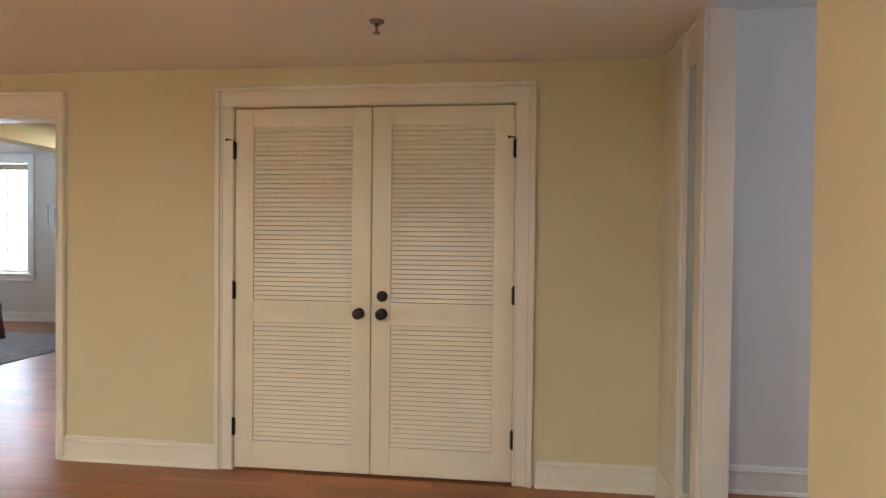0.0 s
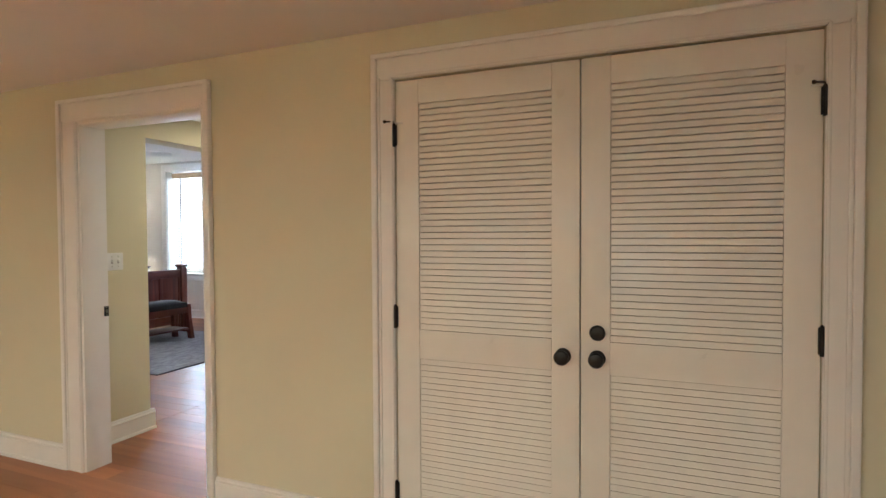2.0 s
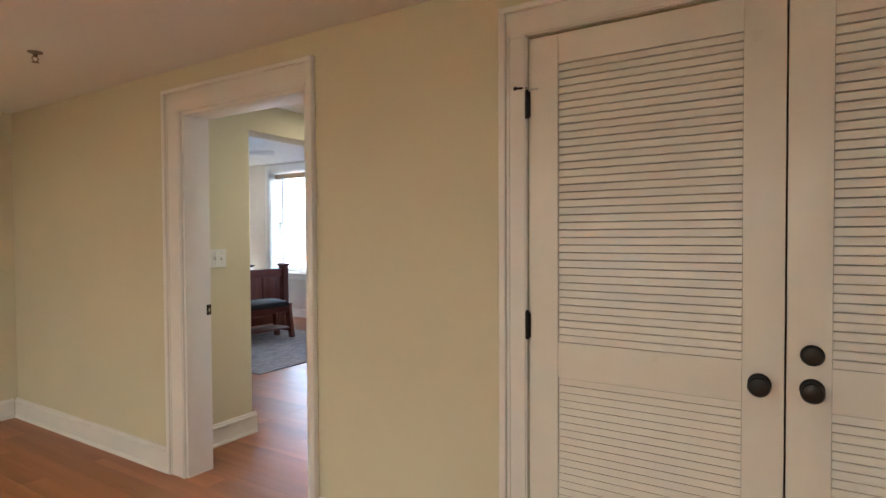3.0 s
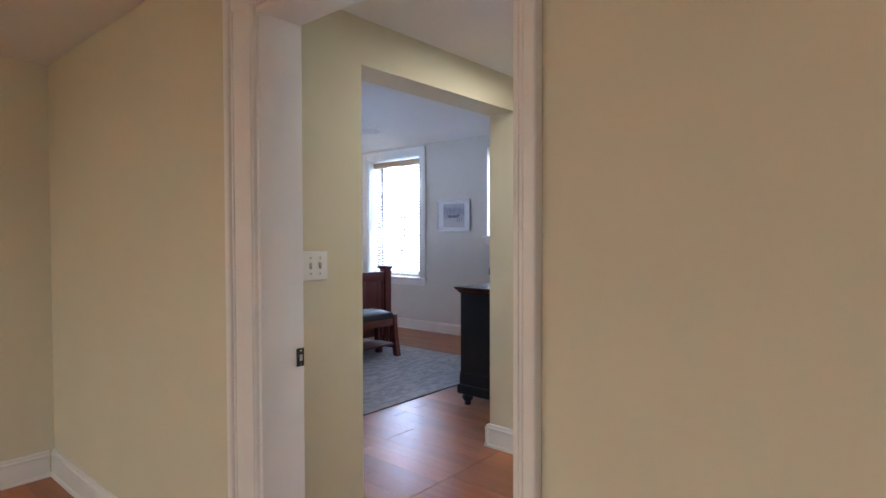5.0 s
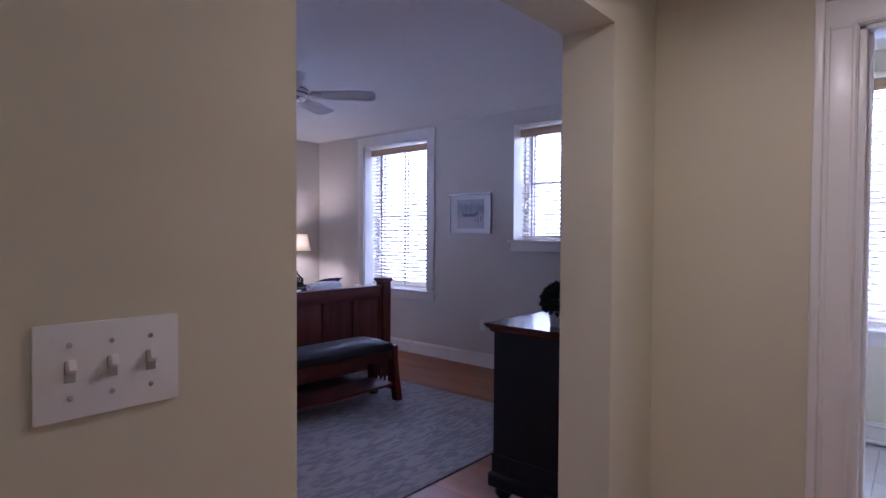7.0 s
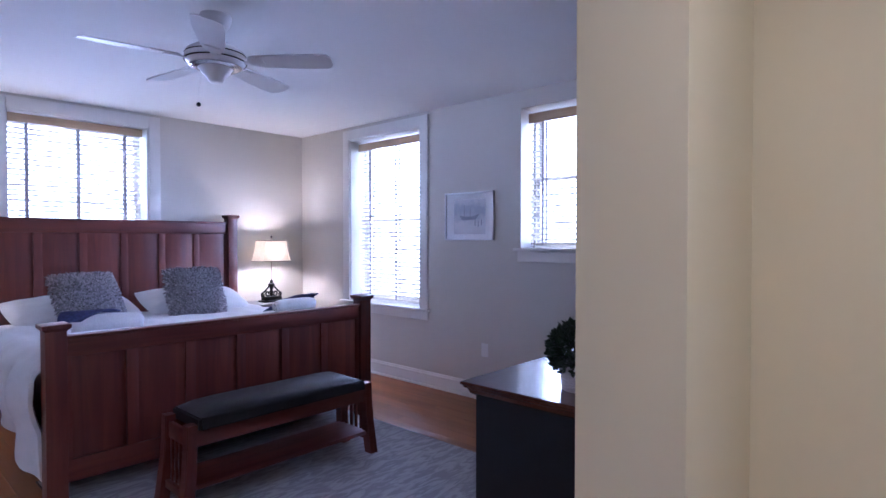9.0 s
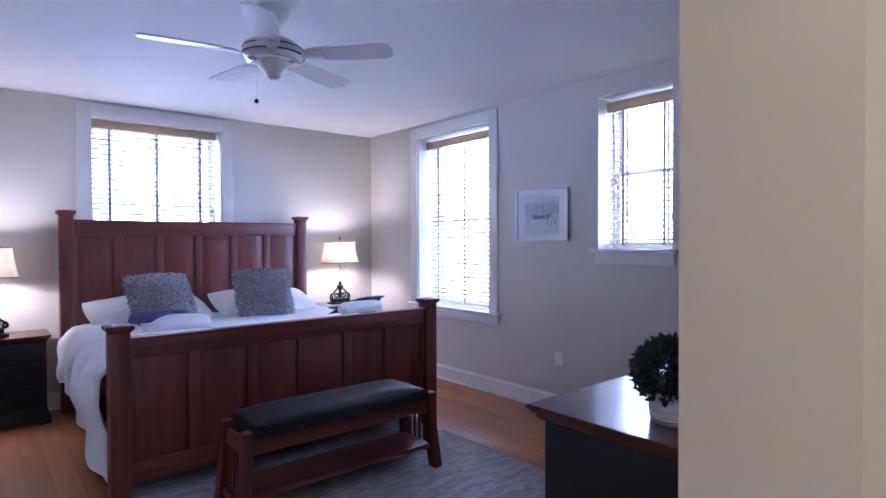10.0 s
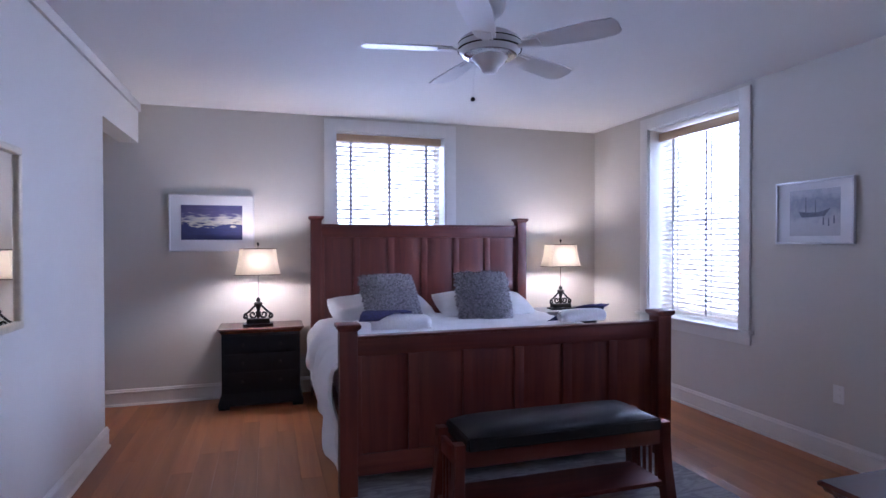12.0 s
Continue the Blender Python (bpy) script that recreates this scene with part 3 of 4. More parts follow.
# ---- switches, outlet, ceiling fittings ----
def switch_plate():
    sw = thing("light_switch", (OX1, 3.402, 1.209), "white three-gang toggle switch plate on the cream wall", "light switch")
    part("plate", box(0, 0.006, -0.083, 0.083, -0.058, 0.058, 0.003), M_PLATE, sw)
    for y in (-0.046, 0, 0.046):
        part("slot", box(0.0055, 0.0068, y - 0.006, y + 0.006, -0.013, 0.013), mat("switch_slot", (0.35, 0.33, 0.30), 0.6, vary=0.05), sw)
        part("toggle", box(0.004, 0.020, y - 0.0045, y + 0.0045, -0.007, 0.007, 0.002), M_PLATE, sw, at=pose(0, 0, 0.002, 0, -25, 0))
        for z in (-0.032, 0.032):
            part("screw", lathe([(0.0035, 0), (0.003, 0.0012)], 10), M_CHROME, sw, at=pose(0.006, y, z, 0, 90, 0))
    return sw


switch_plate()
ol = thing("wall_outlet", (-5.62, WY, 0.436), "white duplex outlet plate on the greige wall", "outlet")
part("plate", box(-0.036, 0.036, -0.006, 0, -0.058, 0.058, 0.003), M_PLATE, ol)
for z in (-0.02, 0.02):
    part("socket", lathe([(0.017, 0), (0.016, 0.002)], 20), M_PLATE, ol, at=pose(0, -0.006, z, 90, 0, 0))


M_STEEL = mat("dull_steel", (0.20, 0.17, 0.14), 0.4, metal=0.8, vary=0.1)


def sprinkler(x, y):
    sp = thing("fire_sprinkler", (x, y, FOYER_H), "dark steel pendent fire sprinkler head on the ceiling", "sprinkler", "ceiling sprinklers")
    part("escutcheon", lathe([(0.034, 0), (0.033, -0.004), (0.018, -0.010), (0.016, -0.010)], 24), M_STEEL, sp)
    part("body", lathe([(0.010, -0.008), (0.010, -0.022), (0.006, -0.026)], 14), M_STEEL, sp)
    for s in (-1, 1):
        part("arm", tube([(0, s * 0.008, -0.022), (0, s * 0.015, -0.034), (0, s * 0.004, -0.050)], 0.0025, 6), M_STEEL, sp)
    part("deflector", lathe([(0.004, -0.048), (0.017, -0.050), (0.017, -0.052), (0.0, -0.052)], 16), M_STEEL, sp)


sprinkler(0.357, 2.405)
sprinkler(-3.01, 2.45)
for cx, cy in CANS:
    dl = thing("recessed_downlight", (cx, cy, FOYER_H), "white recessed ceiling downlight, lit", "downlight", "recessed downlights")
    part("trim_ring", lathe([(0.088, 0), (0.086, -0.005), (0.062, -0.006), (0.058, -0.001)], 32), M_PLATE, dl)
    part("lens", lathe([(0.058, -0.0006), (0.02, -0.002), (0.0, -0.002)], 32), M_LENS, dl, "glowing lens")


# ---- windows and blinds ----
def slat_mesh(w, depth=0.050):
    bm = bmesh.new()
    rows = []
    for i in range(5):
        t = i / 4 - 0.5
        rows.append((t * depth, 0.0025 * (1 - 4 * t * t)))
    vs = [[bm.verts.new((s * w / 2, y, z + dz)) for y, z in rows] for dz in (0, -0.0028) for s in (-1, 1)]
    for i in range(4):
        bm.faces.new((vs[0][i], vs[0][i + 1], vs[1][i + 1], vs[1][i]))
        bm.faces.new((vs[2][i], vs[3][i], vs[3][i + 1], vs[2][i + 1]))
    bm.faces.new((vs[0][0], vs[1][0], vs[3][0], vs[2][0]))
    bm.faces.new((vs[0][4], vs[2][4], vs[3][4], vs[1][4]))
    return soften(finish(bm, "slat", M_BLIND))


def window(name, m, w, z0, z1, trimmed, label, stool=0.045, apron=0.085):
    """A double-hung window. Local x runs along the wall, y goes out through it."""
    win = thing(name, m, label, "window", "", "structure")
    h = w / 2
    yd = 0.215
    for a, b in ((-h, -h + 0.02), (h - 0.02, h)):
        part("frame_side", box(a, b, yd - 0.02, yd + 0.09, z0, z1, 0.002), M_TRIM, win)
    part("frame_head", box(-h + 0.02, h - 0.02, yd - 0.02, yd + 0.09, z1 - 0.03, z1, 0.002), M_TRIM, win)
    part("frame_sill", box(-h + 0.02, h - 0.02, yd - 0.02, yd + 0.10, z0, z0 + 0.03, 0.002), M_TRIM, win)
    mid = (z0 + z1) / 2
    for a, b, dy in ((z0 + 0.03, mid + 0.012, 0.0), (mid - 0.012, z1 - 0.03, 0.04)):
        sash = part("sash", box(-h + 0.02, -h + 0.050, yd + dy, yd + dy + 0.035, a, b, 0.003), M_TRIM, win)
        bm = box(h - 0.050, h - 0.02, yd + dy, yd + dy + 0.035, a, b, 0.003)
        part("stile", bm, M_TRIM, sash)
        part("bottom_rail", box(-h + 0.050, h - 0.050, yd + dy, yd + dy + 0.035, a, a + 0.024, 0.003), M_TRIM, sash)
        part("top_rail", box(-h + 0.050, h - 0.050, yd + dy, yd + dy + 0.035, b - 0.024, b, 0.003), M_TRIM, sash)
        pane = part("pane", box(-h + 0.050, h - 0.050, yd + dy + 0.015, yd + dy + 0.019, a + 0.024, b - 0.024), M_GLASS, sash, "clear glass pane")
        pane.visible_shadow = False
    if trimmed:
        cw = 0.105
        for a, b in ((-h - cw, -h), (h, h + cw)):
            part("casing", box(a, b, -0.020, 0, z0, z1 + cw, 0.004), M_TRIM, win)
        part("head_casing", box(-h, h, -0.020, 0, z1, z1 + cw, 0.004), M_TRIM, win)
        for a, b in ((-h, -h + 0.012), (h - 0.012, h)):
            part("jamb", box(a, b, -0.001, yd - 0.02, z0 + 0.004, z1, 0.001), M_TRIM, win)
        part("head_jamb", box(-h + 0.012, h - 0.012, -0.001, yd - 0.02, z1 - 0.012, z1, 0.001), M_TRIM, win)
        e = cw + 0.03
    else:
        e = stool
    part("stool", box(-h - e, h + e, -0.05, 0.0, z0 - 0.022, z0 + 0.004, 0.006, None, 3), M_TRIM, win, "white window stool")
    part("inner_stool", box(-h + 0.013, h - 0.013, 0.0, yd - 0.02, z0 + 0.0005, z0 + 0.004, 0.001), M_TRIM, win)
    part("apron", box(-h - e + 0.025, h + e - 0.025, -0.018, 0, z0 - 0.022 - apron, z0 - 0.022, 0.004), M_TRIM, win, "white apron board")
    return win


def blind(m, w, z0, z1, tapes, label, tilt=23, lift=0.03):
    """A wooden venetian blind: valance, slats, ladder tapes, bottom rail, cords."""
    bl = thing("window_blind", m, label, "window blind", "wooden window blinds")
    y = 0.145
    h = w / 2
    part("valance", box(-h + 0.004, h - 0.004, y - 0.048, y - 0.034, z1 - 0.085, z1 - 0.006, 0.004), M_VAL, bl, "maple valance board")
    part("headrail", box(-h + 0.010, h - 0.010, y - 0.030, y + 0.03, z1 - 0.06, z1 - 0.008, 0.002), M_BLIND, bl)
    me = slat_mesh(w - 0.024)
    n = int((z1 - 0.075 - z0 - lift - 0.03) / 0.0435)
    zb = z0 + lift
    for i in range(n):
        z = zb + 0.045 + i * (z1 - 0.085 - zb - 0.045) / (n - 1)
        part("slat", me, None, bl, at=pose(0, y, z, tilt + random.uniform(-1.5, 1.5), 0, random.uniform(-0.12, 0.12)))
    part("bottom_rail", box(-h + 0.012, h - 0.012, y - 0.026, y + 0.026, zb, zb + 0.016, 0.004), M_BLIND, bl)
    for tx in tapes:
        for dy in (-0.0275, 0.0275):
            part("ladder_tape", box(tx * w - 0.011, tx * w + 0.011, y + dy - 0.0008, y + dy + 0.0008, zb + 0.004, z1 - 0.07), M_TAPE, bl, "woven taupe ladder tape")
    part("cord", tube([(h - 0.05, y - 0.036, z1 - 0.08), (h - 0.05, y - 0.037, (z0 + z1) / 2), (h - 0.052, y - 0.036, z0 + 0.25)], 0.0016, 6), M_BLIND, bl)
    part("tassel", lathe([(0.002, 0.02), (0.006, 0.006), (0.007, -0.012), (0.003, -0.018)], 10), M_VAL, bl, at=(h - 0.052, y - 0.036, z0 + 0.235))
    return bl


def place(x0, x1):
    return Matrix.Translation(((x0 + x1) / 2, WY, 0))


window("window_1", place(W2[0], W2[1]), W2[1] - W2[0], W2[2], W2[3], True, "tall white double-hung window with white casing")
blind(place(W2[0], W2[1]), W2[1] - W2[0] - 0.03, W2[2], W2[3] - 0.03, (-0.33, 0.06, 0.40), "lowered cream wooden venetian blind in the tall window")
window("window_2", place(W3[0], W3[1]), W3[1] - W3[0], W3[2], W3[3], False, "small white double-hung window set in a deep reveal")
blind(place(W3[0], W3[1]), W3[1] - W3[0] - 0.01, W3[2], W3[3] - 0.025, (-0.27, 0.30), "lowered cream wooden venetian blind in the small window", 20)
MH = pose(HX, (W1[0] + W1[1]) / 2, 0, 0, 0, 90)
window("window_3", MH, W1[1] - W1[0], W1[2], W1[3], True, "white double-hung window behind the headboard")
blind(MH, W1[1] - W1[0] - 0.03, W1[2], W1[3], (-0.36, 0.0, 0.36), "lowered cream wooden venetian blind behind the headboard", -16)
window("window_4", place(WB[0], WB[1]), WB[1] - WB[0], WB[2], WB[3], False, "bright bathroom double-hung window in a deep reveal", 0.10)
blind(place(WB[0], WB[1]), WB[1] - WB[0] - 0.01, WB[2], WB[3] - 0.02, (-0.348, 0.017, 0.38), "lowered cream wooden venetian blind in the bathroom window")

# ---- bathroom radiator cover ----
cover = thing("radiator_cover", (OX1 + 0.028, 7.25, 0), "white painted radiator cover along the bathroom wall", "radiator cover")
part("body", box(0, 0.125, -0.52, 0.54, 0, 0.860, 0.004), M_TRIM, cover)
part("top", box(0, 0.150, -0.545, 0.55, 0.860, 0.900, 0.006, None, 3), M_TRIM, cover, "white top board with an overhanging edge")
part("grille", box(0.125, 0.128, -0.44, 0.46, 0.14, 0.76, 0.001), M_GROUT, cover, "grey perforated grille")
for k in range(9):
    y = -0.42 + 0.1075 * k
    part("grille_bar", box(0.128, 0.134, y - 0.012, y + 0.012, 0.13, 0.77, 0.002), M_TRIM, cover)

# ---- outdoors ----
single("ground", box(-300, 300, -300, 300, -0.8, -0.6), mat("lawn", (0.09, 0.12, 0.05), 0.95, vary=0.3, scale=2), "grass outside the windows", "ground", "structure")
single("backdrop_north", box(-40, 30, 14, 14.2, -0.6, 14), M_OUT, "bright sky over distant trees", "backdrop", "structure")
single("backdrop_west", box(-16.2, -16, -20, 14, -0.6, 14), M_OUT, "bright sky over distant trees", "backdrop", "structure")

# ---- bed ----
def panel_board(parent, x, y0, y1, z0, top, rail_t, rail_b, stiles, depth):
    """A framed board across the bed: rails, stiles and sunk panels."""
    t = depth / 2
    part("top_rail", box(x - t, x + t, y0, y1, top - rail_t, top, 0.004), M_BEDH, parent)
    part("bottom_rail", box(x - t, x + t, y0, y1, z0, z0 + rail_b, 0.004), M_BEDH, parent)
    part("cap_rail", box(x - t - 0.012, x + t + 0.012, y0, y1, top, top + 0.018, 0.005), M_BEDH, parent)
    step = (y1 - y0) / (stiles - 1)
    sw = 0.062
    for i in range(stiles):
        c = y0 + step * i
        a, b = max(c - sw / 2, y0), min(c + sw / 2, y1)
        part("stile", box(x - t + 0.001, x + t - 0.001, a, b, z0 + rail_b, top - rail_t, 0.003), M_BED, parent)
        if i < stiles - 1:
            part("panel", box(x - 0.007, x + 0.007, b, y0 + step * (i + 1) - sw / 2, z0 + rail_b, top - rail_t, 0.001), M_BED, parent)


def bed_post(parent, x, y, h, s=0.098):
    post = part("post", box(x - s / 2, x + s / 2, y - s / 2, y + s / 2, 0, h - 0.045, 0.004), M_BED, parent)
    bm = bmesh.new()
    prof = [(s / 2 - 0.002, h - 0.047), (s / 2 + 0.004, h - 0.040), (s / 2 + 0.016, h - 0.028), (s / 2 + 0.017, h - 0.010), (s / 2 + 0.012, h - 0.006), (0.004, h)]
    rings = [[bm.verts.new((x + i * r, y + j * r, z)) for i, j in ((-1, -1), (1, -1), (1, 1), (-1, 1))] for r, z in prof]
    for a, b in zip(rings, rings[1:]):
        for i in range(4):
            bm.faces.new((a[i], a[(i + 1) % 4], b[(i + 1) % 4], b[i]))
    bm.faces.new(rings[0])
    bm.faces.new(rings[-1])
    part("cap", bm, M_BED, post)


BED = pose(-6.085, 5.818, 0.012)
bed = thing("bed", BED, "dark cherry mission-style bed frame with tall panelled headboard", "bed")
L, H = -2.16, 1.028
for y in (-H, H):
    bed_post(bed, 0, y, 0.955)
    bed_post(bed, L, y, 1.645)
panel_board(bed, 0, -H + 0.044, H - 0.044, 0.10, 0.862, 0.095, 0.12, 7, 0.042)
panel_board(bed, L, -H + 0.044, H - 0.044, 0.25, 1.550, 0.105, 0.14, 7, 0.042)
for y in (-H + 0.01, H - 0.01):
    part("side_rail", box(L + 0.044, -0.044, y - 0.014, y + 0.014, 0.18, 0.36, 0.004), M_BEDH, bed)
part("slat_base", box(L + 0.05, -0.05, -H + 0.03, H - 0.03, 0.24, 0.27, 0.003), M_BEDH, bed)

mattress = thing("mattress", BED @ Matrix.Translation((0, 0, 0.27)), "white mattress on the wooden bed frame", "mattress")
part("body", box(L + 0.06, -0.06, -H + 0.06, H - 0.06, 0.0, 0.44, 0.05, None, 4), M_LINEN, mattress)


def cloth_sheet(x0, x1, w, top, left_drop, right_drop, seed):
    """A duvet: soft top with folds, hanging over both long sides, given thickness."""
    nx, ny = 44, 96
    bm = bmesh.new()
    half, rad = w / 2, 0.09
    total = left_drop + w + right_drop
    grid = []
    for i in range(nx + 1):
        u = i / nx
        x = x0 + (x1 - x0) * u
        row = []
        drop_l = left_drop * (0.60 + 0.40 * u ** 2 + 0.05 * math.sin(7 * u + seed))
        for j in range(ny + 1):
            s = -drop_l + (drop_l + w + right_drop) * j / ny
            puff = 0.018 * noise.noise((x * 3.1, s * 3.0, seed)) + 0.010 * noise.noise((x * 8, s * 8, seed + 4))
            fold = 0.035 * math.sin(x * 15 + 2.2 * noise.noise((x * 2, s * 2, 9))) + 0.02 * noise.noise((x * 9, s * 4, 3))
            if s < 0:
                k = min(-s / 0.10, 1.0)
                y = -half - 0.115 * math.sin(k * math.pi / 2) - (0.035 * math.sin(min(-s / 0.40, 1.0) * math.pi) + 0.02 * u + 1.1 * fold * min(-s / 0.3, 1.0) + 0.03 * noise.noise((x * 5, s * 5, 7))) * k
                z = top - max(-s - 0.03, 0) - 0.02 * k + puff * (1 - k)
                if z < 0.03:
                    z = 0.03 + 0.02 * abs(noise.noise((x * 6, s * 6, 2)))
            elif s > w:
                k = min((s - w) / 0.10, 1.0)
                y = half + 0.045 * math.sin(k * math.pi / 2) + (0.025 + fold) * k
                z = top - max(s - w - 0.03, 0) - 0.02 * k + puff * (1 - k)
            else:
                y, z = -half + s, top + puff
            row.append(bm.verts.new((x, y, z)))
        grid.append(row)
    for i in range(nx):
        for j in range(ny):
            bm.faces.new((grid[i][j], grid[i + 1][j], grid[i + 1][j + 1], grid[i][j + 1]))
    bmesh.ops.recalc_face_normals(bm, faces=bm.faces)
    bmesh.ops.solidify(bm, geom=bm.faces[:], thickness=0.02)
    return bm


duvet = thing("duvet", BED, "rumpled white duvet hanging over the bed's side", "duvet")
part("cover", cloth_sheet(L + 0.40, -0.06, 2 * H - 0.10, 0.748, 0.63, 0.40, 2.0), M_LINEN, duvet)


def cushion_bm(w, h, t, puff=2.6, n=18, seed=0.0, rough=0.006, soft=0.5, corner=0.0):
    """A stuffed pillow standing in x-z, thick in y."""
    bm = bmesh.new()
    sides = []
    for s in (-1, 1):
        g = []
        for i in range(n + 1):
            row = []
            for j in range(n + 1):
                u, v = 2 * i / n - 1, 2 * j / n - 1
                e = (1 - abs(u) ** puff) * (1 - abs(v) ** puff)
                pin = 1 - 0.05 * (1 - v * v) * abs(u) ** 3
                pin2 = 1 - 0.05 * (1 - u * u) * abs(v) ** 3
                d = s * t / 2 * max(e, 0) ** soft + rough * noise.noise((u * 3, v * 3, seed + s)) * e
                cr = 1 - corner * u * u * v * v
                row.append(bm.verts.new((u * w / 2 * pin * cr, d, v * h / 2 * pin2 * cr)))
            g.append(row)
        sides.append(g)
        for i in range(n):
            for j in range(n):
                bm.faces.new((g[i][j], g[i + 1][j], g[i + 1][j + 1], g[i][j + 1]))
    bmesh.ops.remove_doubles(bm, verts=bm.verts, dist=0.0008)
    return bm


def bed_pillow(x, y, z, turn, tip, seed):
    p = thing("bed_pillow", BED @ pose(x, y, z, 0, 0, 90 + turn) @ pose(0, 0, 0, tip, 0, 0), "plump white cotton pillow leaning on the headboard", "pillow", "white bed pillows")
    part("case", cushion_bm(0.96, 0.56, 0.20, 2.0, 24, seed, 0.03, 0.65, 0.10), M_LINEN, p)


bed_pillow(L + 0.40, -0.50, 0.822, 3, -74, 1.0)
bed_pillow(L + 0.40, 0.46, 0.828, -2, -73, 5.0)


def shaggy(x, y, z, turn, tip, seed):
    p = thing("throw_cushion", BED @ pose(x, y, z, 0, 0, 90 + turn) @ pose(0, 0, 0, tip, 0, 0), "square grey shaggy throw cushion on the bed", "cushion", "shaggy cushions")
    p.matrix_world = p.matrix_world @ Matrix.Scale(1.17, 4)
    part("cover", cushion_bm(0.40, 0.40, 0.15, 3.0, 14, seed), M_SHAG, p)
    rng = random.Random(seed)
    bm = bmesh.new()
    for _ in range(3400):
        u, v, s = rng.uniform(-1, 1), rng.uniform(-1, 1), rng.choice((-1, 1, -1))
        e = max((1 - abs(u) ** 3) * (1 - abs(v) ** 3), 0) ** 0.5
        b = Vector((u * 0.197, s * 0.075 * e, v * 0.197))
        out = Vector((u * 0.9 + rng.uniform(-.7, .7), s * (0.35 + e) + rng.uniform(-.3, .3), v * 0.9 - 0.5 + rng.uniform(-.7, .7))).normalized()
        side = out.orthogonal().normalized() * 0.0058
        other = out.cross(side)
        tip_at = b + out * rng.uniform(0.012, 0.024)
        base = [bm.verts.new(b + side), bm.verts.new(b - 0.5 * side + 0.87 * other), bm.verts.new(b - 0.5 * side - 0.87 * other)]
        top = [bm.verts.new(tip_at + 0.75 * (w.co - b)) for w in base]
        for i in range(3):
            bm.faces.new((base[i], base[(i + 1) % 3], top[(i + 1) % 3], top[i]))
        bm.faces.new(top)
    pile = part("yarn_nap", bm, M_SHAG2, p, "tufted grey yarn")
    pile["kind"] = "stuff"


def island_mat():
    m = bpy.data.materials.new("mixed_grey_yarn")
    m.use_nodes = True
    n, l = m.node_tree.nodes, m.node_tree.links
    b = n["Principled BSDF"]
    b.inputs["Roughness"].default_value = 0.95
    ge, ramp = n.new("ShaderNodeNewGeometry"), n.new("ShaderNodeValToRGB")
    ramp.color_ramp.elements[0].color, ramp.color_ramp.elements[1].color = (0.17, 0.16, 0.175, 1), (0.60, 0.57, 0.59, 1)
    l.new(ge.outputs["Random Per Island"], ramp.inputs[0])
    l.new(ramp.outputs[0], b.inputs["Base Color"])
    return m


M_SHAG2 = island_mat()
shaggy(L + 0.70, -0.475, 0.912, 12, -33, 11)
shaggy(L + 0.70, 0.345, 0.916, -6, -31, 12)


def towel(at, where, navy_side, start, reach, wide):
    """A rolled white towel with a navy one folded over it."""
    t = thing("rolled_towel", at, "rolled white terry bath towel on the " + where, "towel", "rolled towels")
    bm = bmesh.new()
    pts = []
    for i in range(61):
        a = i / 60 * 2 * math.pi * 2.6
        r = 0.014 + 0.058 * i / 60
        pts.append((r * math.cos(a), r * math.sin(a) * 0.9))
    ends = [[bm.verts.new((s * 0.205 + 0.008 * s * math.sin(i * 0.7), p[0] * f, (p[1] + 0.066) * (0.35 + 0.65 * f))) for i, p in enumerate(pts)] for s, f in ((-1, 0.72), (-0.95, 0.88), (-0.8, 0.98), (-0.3, 1.03), (0.3, 1.02), (0.8, 0.97), (0.95, 0.88), (1, 0.72))]
    for a, b in zip(ends, ends[1:]):
        for i in range(60):
            bm.faces.new((a[i], a[i + 1], b[i + 1], b[i]))
    bmesh.ops.recalc_face_normals(bm, faces=bm.faces)
    bmesh.ops.solidify(bm, geom=bm.faces[:], thickness=0.009)
    part("roll", bm, M_TERRY, t)
    c = thing("folded_washcloth", at, "navy blue terry washcloth draped over the white towel", "washcloth", "navy washcloths")
    bm = bmesh.new()
    n = 16
    g = []
    for i in range(n + 1):
        row = []
        for j in range(n + 1):
            u, v = i / n, j / n
            a = start + reach * v
            r = 0.084 + 0.006 * noise.noise((u * 4, v * 4, navy_side))
            row.append(bm.verts.new((navy_side * (0.250 - wide * u * (1.25 - 0.75 * v) + 0.05 * v), r * math.cos(a), 0.066 + r * math.sin(a) * 0.92)))
        g.append(row)
    for i in range(n):
        for j in range(n):
            bm.faces.new((g[i][j], g[i + 1][j], g[i + 1][j + 1], g[i][j + 1]))
    bmesh.ops.recalc_face_normals(bm, faces=bm.faces)
    bmesh.ops.solidify(bm, geom=bm.faces[:], thickness=-0.012)
    part("cloth", bm, M_NAVY, c)


towel(BED @ pose(-0.76, -0.55, 0.762, 0, 0, 84) @ Matrix.Scale(1.0, 4), "bed", -1, 0.9, 1.9, 0.27)
towel(BED @ pose(-0.76, 0.90, 0.758, 0, 0, 94) @ Matrix.Scale(0.95, 4), "bed", 1, -0.5, 1.75, 0.42)

# ---- rug ----
rug = thing("area_rug", (-5.35, 5.815, 0), "thick grey wool area rug with wavy pattern under the bed", "rug")
part("wool_field", box(-1.15, 1.17, -1.02, 1.02, 0.0, 0.011, 0.005, None, 2), M_RUG, rug)
part("binding", box(-1.158, 1.178, -1.028, 1.028, 0.0, 0.006, 0.002), mat("dark_binding", (0.06, 0.05, 0.05), 0.9, vary=0.1), rug, "dark bound edge")


